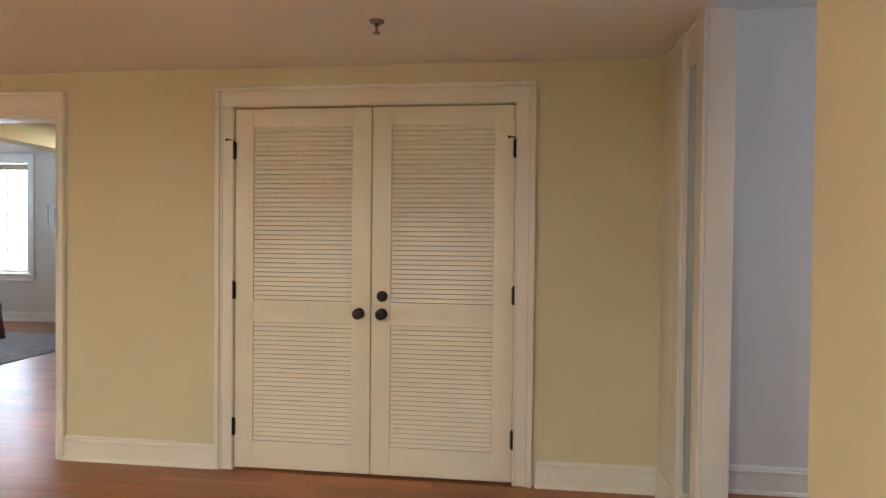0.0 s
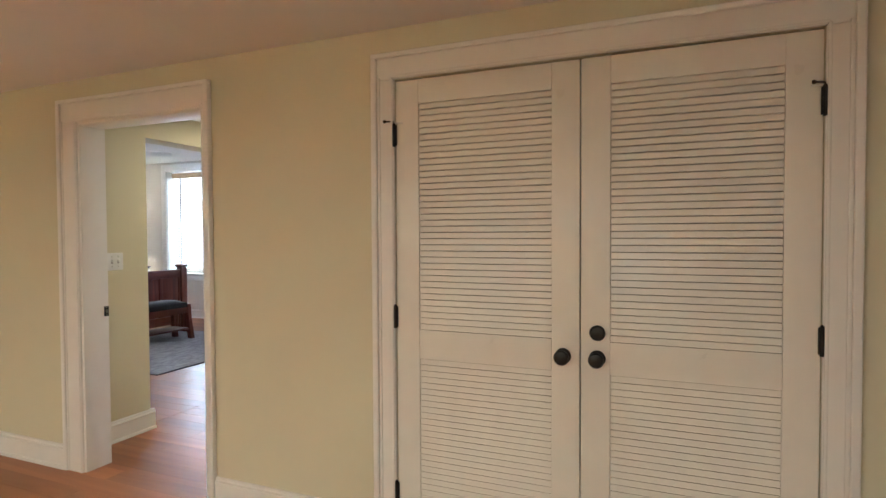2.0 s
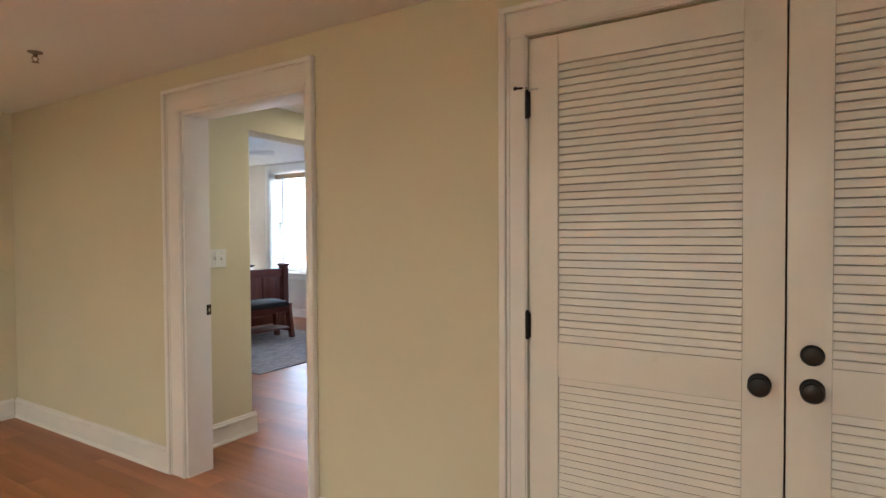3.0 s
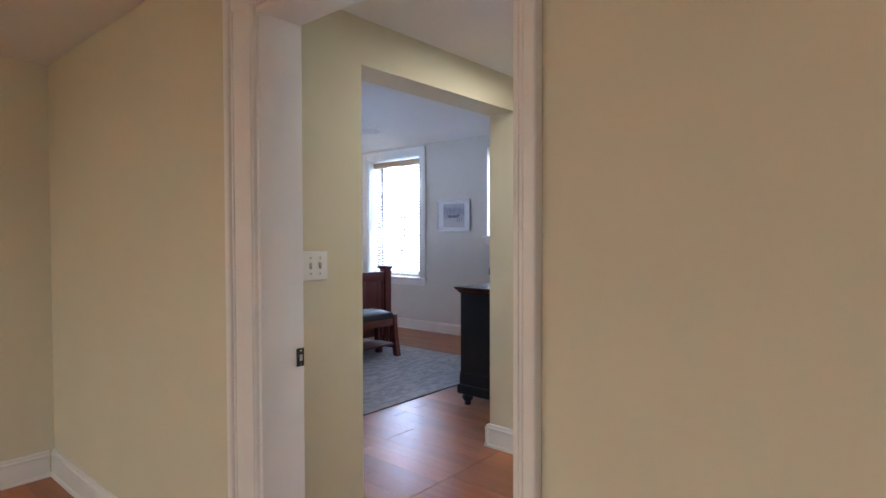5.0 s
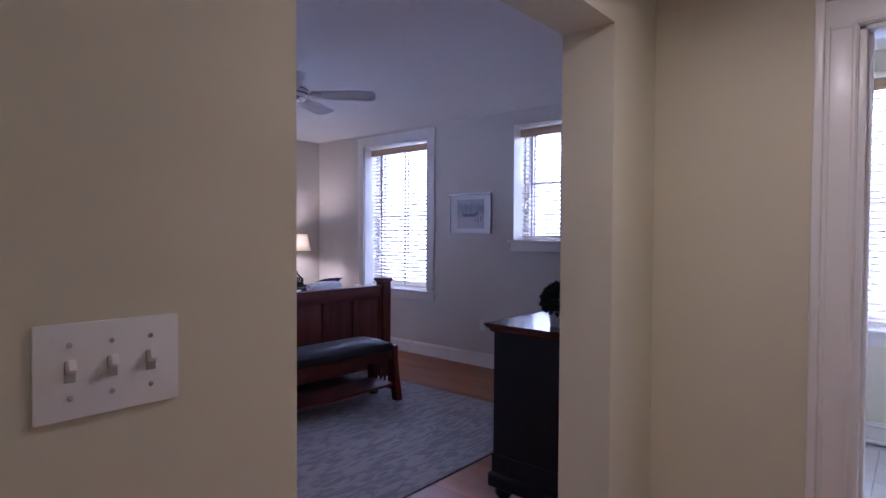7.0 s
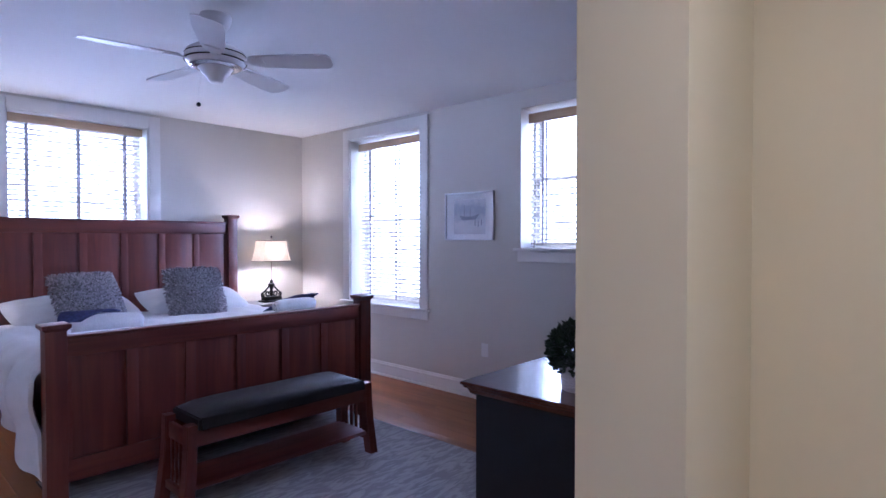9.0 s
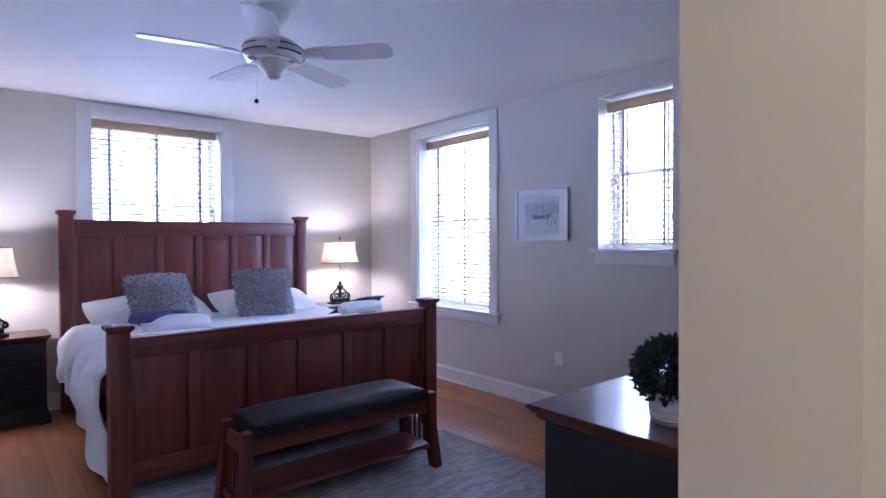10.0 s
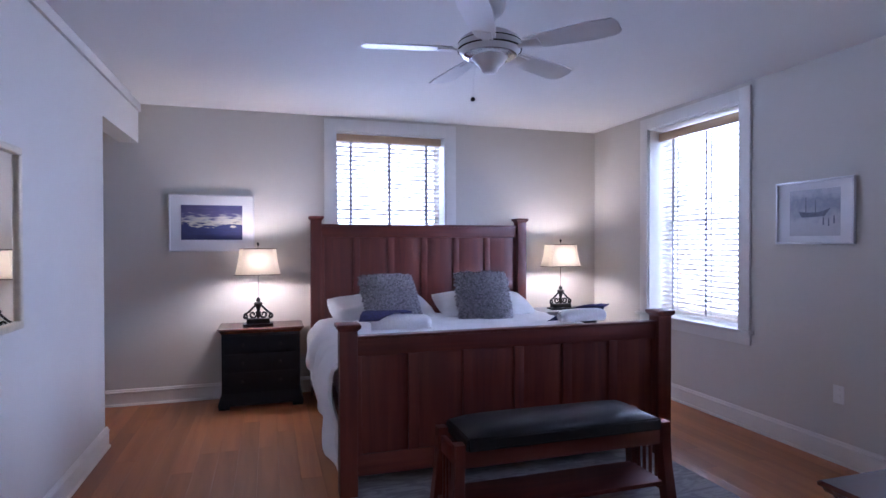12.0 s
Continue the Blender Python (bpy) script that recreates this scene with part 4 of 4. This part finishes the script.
# ---- bench ----
def leg_bm(x, y, z1, sx, sy, splay_x, splay_y):
    bm = bmesh.new()
    rings = []
    for k in range(5):
        t = k / 4
        z = z1 * t
        f = (1 - t) ** 1.8
        cx, cy = x + splay_x * f, y + splay_y * f
        g = 1 + 0.12 * f
        rings.append([bm.verts.new((cx + i * sx / 2 * g, cy + j * sy / 2 * g, z)) for i, j in ((-1, -1), (1, -1), (1, 1), (-1, 1))])
    for a, b in zip(rings, rings[1:]):
        for i in range(4):
            bm.faces.new((a[i], a[(i + 1) % 4], b[(i + 1) % 4], b[i]))
    bm.faces.new(rings[0])
    bm.faces.new(rings[-1])
    bmesh.ops.bevel(bm, geom=[e for e in bm.edges if abs(e.verts[0].co.z - e.verts[1].co.z) > 0.02], offset=0.004, segments=2, affect="EDGES")
    return bm


bench = thing("bench", BED @ pose(0.520, -0.040, 0), "dark wooden bed-end bench with black leather seat", "bench")
BL, BD = 0.565, 0.163
for x in (-BD + 0.03, BD - 0.03):
    for y in (-BL, BL):
        part("leg", leg_bm(x, y, 0.46, 0.058, 0.052, 0.012 if x > 0 else -0.012, 0.035 if y > 0 else -0.035), M_BED, bench)
for x in (-BD + 0.03, BD - 0.03):
    part("apron", box(x - 0.013, x + 0.013, -BL + 0.027, BL - 0.027, 0.345, 0.425, 0.003), M_BEDH, bench)
for y in (-BL, BL):
    part("end_rail", box(-BD + 0.06, BD - 0.06, y - 0.012, y + 0.012, 0.345, 0.425, 0.003), M_BEDH, bench)
    part("low_rail", box(-BD + 0.06, BD - 0.06, y - 0.012 + (0.02 if y > 0 else -0.02), y + 0.012 + (0.02 if y > 0 else -0.02), 0.085, 0.125, 0.003), M_BEDH, bench)
    for k in range(4):
        part("spindle", box(-0.075 + k * 0.05 - 0.009, -0.075 + k * 0.05 + 0.009, y - 0.006 + (0.006 if y > 0 else -0.006), y + 0.006 + (0.006 if y > 0 else -0.006), 0.12, 0.348, 0.002), M_BED, bench)
part("shelf", box(-BD + 0.02, BD - 0.02, -BL - 0.005, BL + 0.005, 0.125, 0.147, 0.003), M_BEDH, bench)
bm = box(-BD - 0.012, BD + 0.012, -BL + 0.032, BL - 0.032, 0.425, 0.505, 0.0)
bmesh.ops.subdivide_edges(bm, edges=bm.edges, cuts=10, use_grid_fill=True)
for v in bm.verts:
    u, w = v.co.x / (BD + 0.012), v.co.y / (BL - 0.032)
    dome = (1 - abs(u) ** 4) * (1 - abs(w) ** 10)
    if v.co.z > 0.43:
        v.co.z += (0.022 * dome - 0.02 * (1 - dome)) * (v.co.z - 0.425) / 0.08
    v.co.x *= 1 - 0.04 * (v.co.z - 0.425) / 0.08
bmesh.ops.bevel(bm, geom=[e for e in bm.edges if e.calc_face_angle(0) > 0.8], offset=0.014, segments=3, affect="EDGES")
part("seat", bm, M_LEATHER, bench, "black leather padded seat")


# ---- dresser, nightstands ----
def ogee_top(x0, x1, y0, y1, z, t, m, parent, label=""):
    prof = [(-0.030, -0.046), (-0.022, -0.040), (-0.016, -0.026), (-0.006, -0.020), (-0.004, -0.014), (0.002, -0.010), (0.003, -0.003), (-0.001, 0.0)]
    bm = bmesh.new()
    rings = [[bm.verts.new((x, y, z + dz)) for x, y in ((x0 - o, y0 - o), (x1 + o, y0 - o), (x1 + o, y1 + o), (x0 - o, y1 + o))] for o, dz in prof]
    for a, b in zip(rings, rings[1:]):
        for i in range(4):
            bm.faces.new((a[i], a[(i + 1) % 4], b[(i + 1) % 4], b[i]))
    bm.faces.new(rings[0])
    bm.faces.new(rings[-1])
    return part("top", soften(finish(bm, "top", m), 12), m, parent, label)


BUN = [(0.020, 0), (0.026, 0.006), (0.024, 0.022), (0.030, 0.036), (0.044, 0.052), (0.046, 0.066), (0.036, 0.080), (0.040, 0.086), (0.040, 0.092)]
DX0, DX1, DY0, DY1, DZ = -3.832, -3.165, 5.425, 6.95, 0.930
dresser = thing("dresser", (0, 0, 0), "black lacquered dresser with a polished mahogany top", "dresser")
dresser.location = ((DX0 + DX1) / 2, (DY0 + DY1) / 2, 0)
dx, dy = (DX1 - DX0) / 2, (DY1 - DY0) / 2
ogee_top(-dx, dx, -dy, dy, DZ, 0.04, M_TOP, dresser, "polished mahogany top with ogee edge")
part("body", box(-dx + 0.035, dx - 0.02, -dy + 0.035, dy - 0.035, 0.16, DZ - 0.045, 0.004), M_DARK, dresser)
part("side_frame", box(-dx + 0.030, dx - 0.02, -dy + 0.028, -dy + 0.036, 0.17, 0.26, 0.003), M_DARK, dresser)
part("base_moulding", box(-dx + 0.012, dx - 0.02, -dy + 0.012, dy - 0.012, 0.092, 0.165, 0.016, None, 4), M_DARK, dresser)
for sx in (-dx + 0.075, dx - 0.075):
    for sy in (-dy + 0.075, dy - 0.075):
        part("bun_foot", lathe(BUN, 24), M_DARK, dresser, at=(sx, sy, 0))


def nightstand(x, y, top_z, m_top, label, w=0.635, d=0.385):
    ns = thing("nightstand", (x, y, 0), label, "nightstand", "bedside nightstands")
    ogee_top(-d / 2, d / 2, -w / 2, w / 2, top_z, 0.03, m_top, ns)
    part("body", box(-d / 2 + 0.02, d / 2 - 0.03, -w / 2 + 0.03, w / 2 - 0.03, 0.13, top_z - 0.045, 0.003), M_DARK, ns)
    n = 3
    dz = (top_z - 0.06 - 0.15) / n
    for i in range(n):
        z = 0.15 + i * dz
        dr = part("drawer", box(d / 2 - 0.031, d / 2 - 0.026, -w / 2 + 0.05, w / 2 - 0.05, z + 0.004, z + dz - 0.004, 0.002), M_DARK, ns)
        for s in (-1, 1):
            part("pull", lathe([(0.006, 0), (0.006, 0.010), (0.012, 0.016), (0.010, 0.022), (0.0, 0.023)], 14), M_IRON, dr, at=pose(d / 2 - 0.026, s * w * 0.22, z + dz / 2, 0, 90, 0))
    bm = bmesh.new()
    rings = []
    for o, z in ((0.030, 0.03), (0.026, 0.06), (0.012, 0.085), (0.004, 0.11), (-0.004, 0.135)):
        rings.append([bm.verts.new((x_, y_, z)) for x_, y_ in ((-d / 2 + 0.02 - o, -w / 2 + 0.03 - o), (d / 2 - 0.03 + o, -w / 2 + 0.03 - o), (d / 2 - 0.03 + o, w / 2 - 0.03 + o), (-d / 2 + 0.02 - o, w / 2 - 0.03 + o))])
    for a, b in zip(rings, rings[1:]):
        for i in range(4):
            bm.faces.new((a[i], a[(i + 1) % 4], b[(i + 1) % 4], b[i]))
    bm.faces.new(rings[0])
    bm.faces.new(rings[-1])
    part("plinth", bm, M_DARK, ns)
    for sx in (-d / 2 + 0.035, d / 2 - 0.045):
        for sy in (-w / 2 + 0.05, w / 2 - 0.05):
            part("foot", box(sx - 0.04, sx + 0.04, sy - 0.045, sy + 0.045, 0, 0.04, 0.006), M_DARK, ns)


nightstand(-8.18, 4.312, 0.682, M_TOP, "black lacquered nightstand with a reddish mahogany top", 0.70, 0.40)
nightstand(-8.18, 7.275, 0.712, M_GREYTOP, "dark nightstand with a grey painted top", 0.72, 0.40)


# ---- table lamps ----
M_RIM = mat("brown_braid", (0.10, 0.06, 0.04), 0.8, vary=0.2, scale=80)


def lamp(x, y, z):
    lp = thing("table_lamp", (x, y, z), "black wrought iron scroll table lamp, lit, with a cream linen shade", "lamp", "bedside lamps")
    base = part("base", box(-0.055, 0.055, -0.105, 0.105, 0, 0.016, 0.004), M_IRON, lp, at=Matrix.Scale(1.19, 4))
    part("base_step", box(-0.042, 0.042, -0.082, 0.082, 0.016, 0.050, 0.004), M_IRON, base)
    for s in (-1, 1):
        arc = [(0, s * (0.076 + 0.024 * math.sin(min(t / 0.45, 1.0) * math.pi)) * (1 - 0.80 * max(t - 0.40, 0) / 0.60), 0.048 + 0.105 * t) for t in (i / 14 for i in range(15))]
        part("bow", tube(arc, 0.0078, 8), M_IRON, base)
        curl = []
        for i in range(26):
            a = i / 25 * 2 * math.pi * 1.25
            r = 0.030 * (1 - 0.78 * i / 25)
            curl.append((0, s * (0.038 + r * math.cos(a + 2.4)), 0.080 + r * math.sin(a + 2.4)))
        part("scroll", tube(curl, 0.0075, 8), M_IRON, base)
        foot = []
        for i in range(16):
            a = i / 15 * 2 * math.pi * 0.9
            r = 0.018 * (1 - 0.6 * i / 15)
            foot.append((0, s * (0.092 + r * math.cos(a + 1.2)), 0.064 + r * math.sin(a + 1.2)))
        part("scroll", tube(foot, 0.0070, 8), M_IRON, base)
    part("stem", lathe([(0.012, 0.036), (0.009, 0.05), (0.016, 0.075), (0.009, 0.10), (0.022, 0.145), (0.032, 0.158), (0.030, 0.166), (0.012, 0.175), (0.017, 0.190), (0.007, 0.205)], 18), M_IRON, base)
    part("rod", tube([(0, 0, 0.23), (0, 0, 0.712)], 0.004, 8), M_CHROME, lp)
    part("socket", lathe([(0.014, 0.45), (0.016, 0.47), (0.016, 0.51)], 16), M_IRON, lp)
    part("finial", lathe([(0.004, 0.695), (0.011, 0.711), (0.011, 0.719), (0.003, 0.729)], 14), M_IRON, lp)
    bm = bmesh.new()
    rings = []
    for t in (0.0, 0.25, 0.5, 0.75, 1.0):
        z_ = 0.447 + 0.226 * t
        hw, hd = 0.190 - 0.038 * t - 0.006 * math.sin(t * math.pi), 0.115 - 0.025 * t - 0.004 * math.sin(t * math.pi)
        c = 0.03
        rings.append([bm.verts.new((i * (hd - (c if k else 0)), j * (hw - (0 if k else c)), z_)) for i, j, k in ((-1, -1, 0), (-1, -1, 1), (1, -1, 1), (1, -1, 0), (1, 1, 0), (1, 1, 1), (-1, 1, 1), (-1, 1, 0))])
    for a, b in zip(rings, rings[1:]):
        for i in range(8):
            bm.faces.new((a[i], a[(i + 1) % 8], b[(i + 1) % 8], b[i]))
    bmesh.ops.recalc_face_normals(bm, faces=bm.faces)
    rim = [[v.co.copy() for v in rings[0]], [v.co.copy() for v in rings[-1]]]
    bmesh.ops.solidify(bm, geom=bm.faces[:], thickness=0.0015)
    shade = part("shade", bm, M_SHADE, lp, "cream linen shade with cut corners")
    for r in rim:
        part("rim", tube(r + [r[0]], 0.0030, 6), M_RIM, shade, "thin brown rim")
    for a in (0, 90):
        part("spider", tube([(math.cos(radians(a)) * -0.088 * (1 if a == 0 else 1.75), math.sin(radians(a)) * -0.155, 0.668), (math.cos(radians(a)) * 0.088, math.sin(radians(a)) * 0.155, 0.668)], 0.0018, 6), M_CHROME, shade)


for lx, ly, lz in LAMPS:
    lamp(lx, ly, lz)

# ---- ceiling fan ----
FX, FY = -5.603, 5.439
fan = thing("ceiling_fan", Matrix.Translation((FX, FY, BED_H)) @ Matrix.Scale(1.12, 4), "white five-blade ceiling fan with a pull chain", "ceiling fan")
part("canopy", lathe([(0.072, 0), (0.074, -0.012), (0.066, -0.045), (0.050, -0.066), (0.030, -0.074)], 32), M_FAN, fan)
part("downrod", lathe([(0.016, -0.06), (0.016, -0.145)], 16), M_FAN, fan)
motor = part("motor", lathe([(0.030, -0.118), (0.055, -0.124), (0.100, -0.140), (0.132, -0.160), (0.142, -0.185), (0.142, -0.205), (0.128, -0.222), (0.098, -0.236), (0.060, -0.246)], 48), M_FAN, fan, at=(0, 0, -0.015))
for z, r in ((-0.176, 0.1408), (-0.205, 0.1435)):
    part("band", lathe([(r, z), (r + 0.0012, z - 0.002), (r, z - 0.005)], 48), M_IRON, motor, "thin dark band")
part("vent_ring", lathe([(0.112, -0.226), (0.120, -0.232), (0.104, -0.240)], 48), M_CHROME, motor, "chrome vent ring")
part("switch_housing", lathe([(0.080, -0.238), (0.066, -0.262), (0.040, -0.286), (0.034, -0.302), (0.026, -0.309), (0.0, -0.310)], 36), M_FAN, fan, at=(0, 0, -0.015))
for k in range(5):
    a = 43.0 + 72 * k
    at = pose(0, 0, -0.222, 0, 0, a)
    bm = bmesh.new()
    outline = [(0.17, -0.045), (0.28, -0.058), (0.46, -0.068), (0.548, -0.062), (0.566, -0.03), (0.566, 0.03), (0.548, 0.062), (0.46, 0.068), (0.28, 0.058), (0.17, 0.045)]
    bot = [bm.verts.new((x, y, 0)) for x, y in outline]
    face = bm.faces.new(bot)
    up = bmesh.ops.extrude_face_region(bm, geom=[face])
    bmesh.ops.translate(bm, vec=(0, 0, 0.006), verts=[v for v in up["geom"] if isinstance(v, bmesh.types.BMVert)])
    bl = part("blade", bm, M_FAN, fan, at=at @ pose(0, 0, 0, -11, 0, 0))
    bm = box(0.09, 0.17, -0.016, 0.016, -0.006, 0.0, 0.002)
    box(0.16, 0.235, -0.036, 0.036, -0.006, -0.0005, 0.002, bm)
    part("bracket", bm, M_FAN, bl)
chain = part("pull_chain", tube([(-0.045, -0.040, -0.27), (-0.062, -0.055, -0.34), (-0.064, -0.057, -0.42)], 0.0007, 6), M_FAN, fan)
part("pull_ball", lathe([(0.002, 0.012), (0.009, 0.006), (0.011, 0.0), (0.009, -0.007), (0.0, -0.011)], 16), M_BLACK, chain, "small dark pull ball", (-0.064, -0.057, -0.428))


# ---- pictures and mirror ----
def picture(m, w, h, frame_m, frame_w, mat_w, art, label):
    """A framed print in local x-z, its back on the wall, facing -y."""
    p = thing("framed_picture", m, label, "picture", "framed pictures")
    for x0, x1, z0, z1 in ((-w / 2, w / 2, h / 2 - frame_w, h / 2), (-w / 2, w / 2, -h / 2, -h / 2 + frame_w), (-w / 2, -w / 2 + frame_w, -h / 2 + frame_w, h / 2 - frame_w), (w / 2 - frame_w, w / 2, -h / 2 + frame_w, h / 2 - frame_w)):
        part("frame_rail", box(x0, x1, -0.026, -0.002, z0, z1, 0.003), frame_m, p)
    part("mat_board", box(-w / 2 + frame_w, w / 2 - frame_w, -0.013, -0.003, -h / 2 + frame_w, h / 2 - frame_w), M_MATB, p, "white mat board")
    art(p)
    return p


def sea_art(p):
    part("print", box(-0.258, 0.253, -0.0145, -0.0135, -0.150, 0.160), M_SEA, p, "blue seascape with pale clouds")


def boat_art(p):
    pr = part("print", box(-0.172, 0.186, -0.0145, -0.0135, -0.158, 0.150), M_BOAT, p, "grey watercolour of a boat")
    dark = mat("grey_ink", (0.17, 0.18, 0.22), 0.8, vary=0.3, scale=60)
    bm = bmesh.new()
    hull = [(-0.075, 0.012), (-0.055, -0.018), (0.055, -0.016), (0.085, 0.020), (0.03, 0.004), (-0.03, 0.004)]
    bm.faces.new([bm.verts.new((x, -0.0152, z)) for x, z in hull])
    for x, z1 in ((-0.035, 0.075), (0.012, 0.060)):
        bm.faces.new([bm.verts.new(c) for c in ((x - 0.003, -0.0152, 0.0), (x + 0.003, -0.0152, 0.0), (x + 0.002, -0.0152, z1), (x - 0.002, -0.0152, z1))])
    for x, z0 in ((0.05, -0.055), (0.075, -0.060), (0.10, -0.050)):
        bm.faces.new([bm.verts.new(c) for c in ((x - 0.004, -0.0152, z0), (x + 0.004, -0.0152, z0), (x + 0.003, -0.0152, z0 + 0.035), (x - 0.003, -0.0152, z0 + 0.035))])
    part("boat", bm, dark, pr, at=pose(0.0, 0, -0.008) @ Matrix.Diagonal((1.45, 1.0, 1.45, 1.0)))


picture(pose(HX, 3.893, 1.585, 0, 0, 90), 0.714, 0.510, M_SILVER, 0.012, 0.07, sea_art, "wide framed blue seascape print with a white mat")
picture(pose(-5.793, WY, 1.604), 0.553, 0.426, M_SILVER, 0.013, 0.06, boat_art, "small silver-framed grey watercolour with a white mat")

mr = thing("wall_mirror", pose(-5.64, SY, 1.428, 0, 0, 180), "rectangular wall mirror in a champagne gold frame", "mirror")
mw, mh, fw = 0.60, 0.806, 0.035
for x0, x1, z0, z1 in ((-mw / 2, mw / 2, mh / 2 - fw, mh / 2), (-mw / 2, mw / 2, -mh / 2, -mh / 2 + fw), (-mw / 2, -mw / 2 + fw, -mh / 2 + fw, mh / 2 - fw), (mw / 2 - fw, mw / 2, -mh / 2 + fw, mh / 2 - fw)):
    part("frame_rail", box(x0, x1, -0.030, -0.002, z0, z1, 0.008, None, 3), M_GOLD, mr)
part("glass", box(-mw / 2 + fw, mw / 2 - fw, -0.014, -0.004, -mh / 2 + fw, mh / 2 - fw), M_MIRROR, mr, "silvered mirror glass")

# ---- potted boxwood on the dresser ----
plant = thing("potted_plant", Matrix.Translation((-3.487, 5.600, DZ)) @ Matrix.Scale(0.75, 4), "round boxwood ball in a ribbed whitewashed pot on the dresser", "plant")
pot_prof = [(0.074, 0), (0.078, 0.004)]
for i in range(4):
    z = 0.014 + i * 0.010
    pot_prof += [(0.079 + 0.001 * i, z), (0.082 + 0.001 * i, z + 0.004), (0.079 + 0.001 * i, z + 0.008)]
pot_prof += [(0.086, 0.07), (0.089, 0.098), (0.092, 0.102), (0.092, 0.108), (0.086, 0.108), (0.082, 0.094)]
part("pot", lathe(pot_prof, 40), M_POT, plant, "ribbed whitewashed metal pot")
part("moss", lathe([(0.083, 0.094), (0.05, 0.106), (0.0, 0.108)], 24), M_SOIL, plant)
rng = random.Random(5)
bm = bmesh.new()
for _ in range(2300):
    d = Vector((rng.gauss(0, 1), rng.gauss(0, 1), rng.gauss(0, 1))).normalized()
    if d.z < -0.6:
        continue
    r = rng.uniform(0.085, 0.132) * (1 + 0.10 * noise.noise(d * 3))
    c = Vector((0, 0, 0.158)) + Vector((d.x * r, d.y * r, d.z * r * 0.92))
    way = (d + Vector((rng.uniform(-.8, .8), rng.uniform(-.8, .8), rng.uniform(-.5, .9)))).normalized()
    side = way.orthogonal().normalized()
    side = (Matrix.Rotation(rng.uniform(0, 6.28), 3, way) @ side)
    ln, wd = rng.uniform(0.022, 0.036), rng.uniform(0.007, 0.011)
    up = way.cross(side) * 0.003
    a, b1, b2, t = c, c + way * ln * 0.5 + side * wd + up, c + way * ln * 0.5 - side * wd + up, c + way * ln
    va, vb, vc, vt, vm = (bm.verts.new(p) for p in (a, b1, b2, t, c + way * ln * 0.5 - up))
    bm.faces.new((va, vb, vm))
    bm.faces.new((va, vm, vc))
    bm.faces.new((vb, vt, vm))
    bm.faces.new((vm, vt, vc))
leaves = part("foliage", bm, M_LEAF, plant, "dense dark green leaves")
leaves["kind"] = "stuff"
bm = bmesh.new()
for k in range(46):
    d = Vector((rng.gauss(0, 1), rng.gauss(0, 1), rng.gauss(0.3, 1))).normalized()
    tube([(0, 0, 0.10), Vector((0, 0, 0.14)) + d * 0.04, Vector((0, 0, 0.158)) + d * 0.11], 0.0018, 5, bm)
part("twigs", bm, M_SOIL, plant)

# ---- bathroom floor tiles ----
tiles = thing("floor_bath", (0, 0, 0), "white ceramic tile bathroom floor with grey joints", "floor", "", "structure")
part("grout_bed", box(OX1, -0.9, VY + 0.005, WY, -0.021, -0.003), M_GROUT, tiles)
tile_me = soften(finish(box(-0.148, 0.148, -0.148, 0.148, -0.006, 0.0012, 0.0015, None, 1), "tile", M_TILE))
for i in range(7):
    for j in range(8):
        x, y = -2.78 + 0.3 * i, 5.432 + 0.3 * j
        if y + 0.15 < WY + 0.13 and x < -1.0:
            part("tile", tile_me, None, tiles, at=(x, min(y, WY - 0.15), 0))

# ---- wood floor boards ----
floor = thing("floor", (0, 0, 0), "reddish brown polished oak plank floor", "floor", "", "structure")
PW = 0.125
rng = random.Random(3)
near_boards, rest = [], bmesh.new()
meshes = {}
count = 0
zones = [(HX + 0.005, OX0 + 0.10, SY + 0.005, WY - 0.003), (OX0 + 0.10, -1.40, 3.144, VY + 0.005), (-4.745, 1.80, -2.15, 3.144), (1.80, 4.38, 0.98, 3.08), (HX + 0.005, -7.33, 2.2, SY + 0.005)]


def board_mesh(length):
    key = round(length, 2)
    if key not in meshes:
        meshes[key] = soften(finish(box(-key / 2 + 0.0003, key / 2 - 0.0003, -PW / 2 + 0.0003, PW / 2 - 0.0003, -0.02, 0.0, 0.0006, None, 1), "plank", M_FLOOR))
    return meshes[key], key


for x0, x1, y0, y1 in zones:
    rows = max(1, int((y1 - y0) / PW))
    for r in range(rows + 1):
        y = y0 + PW * (r + 0.5)
        if y - PW / 2 >= y1:
            continue
        last = y + PW / 2 > y1
        x = x0
        first = rng.choice((0.5, 0.8, 1.1, 1.4))
        while x < x1 - 0.02:
            ln = first if x == x0 else rng.choice((0.9, 1.2, 1.5, 1.8))
            ln = round(min(ln, x1 - x), 2)
            if x1 - x - ln < 0.3:
                ln = x1 - x
            cx = x + ln / 2
            near = (-8.2 < cx < -3.0 and 3.3 < y < 5.0) or (-4.9 < cx < 1.8 and 1.4 < y < 5.4) or (-5.5 < cx < -3 and y < 7.7)
            if near and count < 295 and not last:
                me, key = board_mesh(ln)
                part("plank", me, None, floor, at=(cx, y, 0))
                count += 1
            else:
                box(x + 0.0004, x + ln - 0.0004, y - PW / 2 + 0.0004, min(y + PW / 2, y1) - 0.0004, -0.02, 0.0, 0, rest)
            x += ln
rest_ob = part("far_planks", rest, M_FLOOR, floor)
rest_ob["kind"] = "stuff"
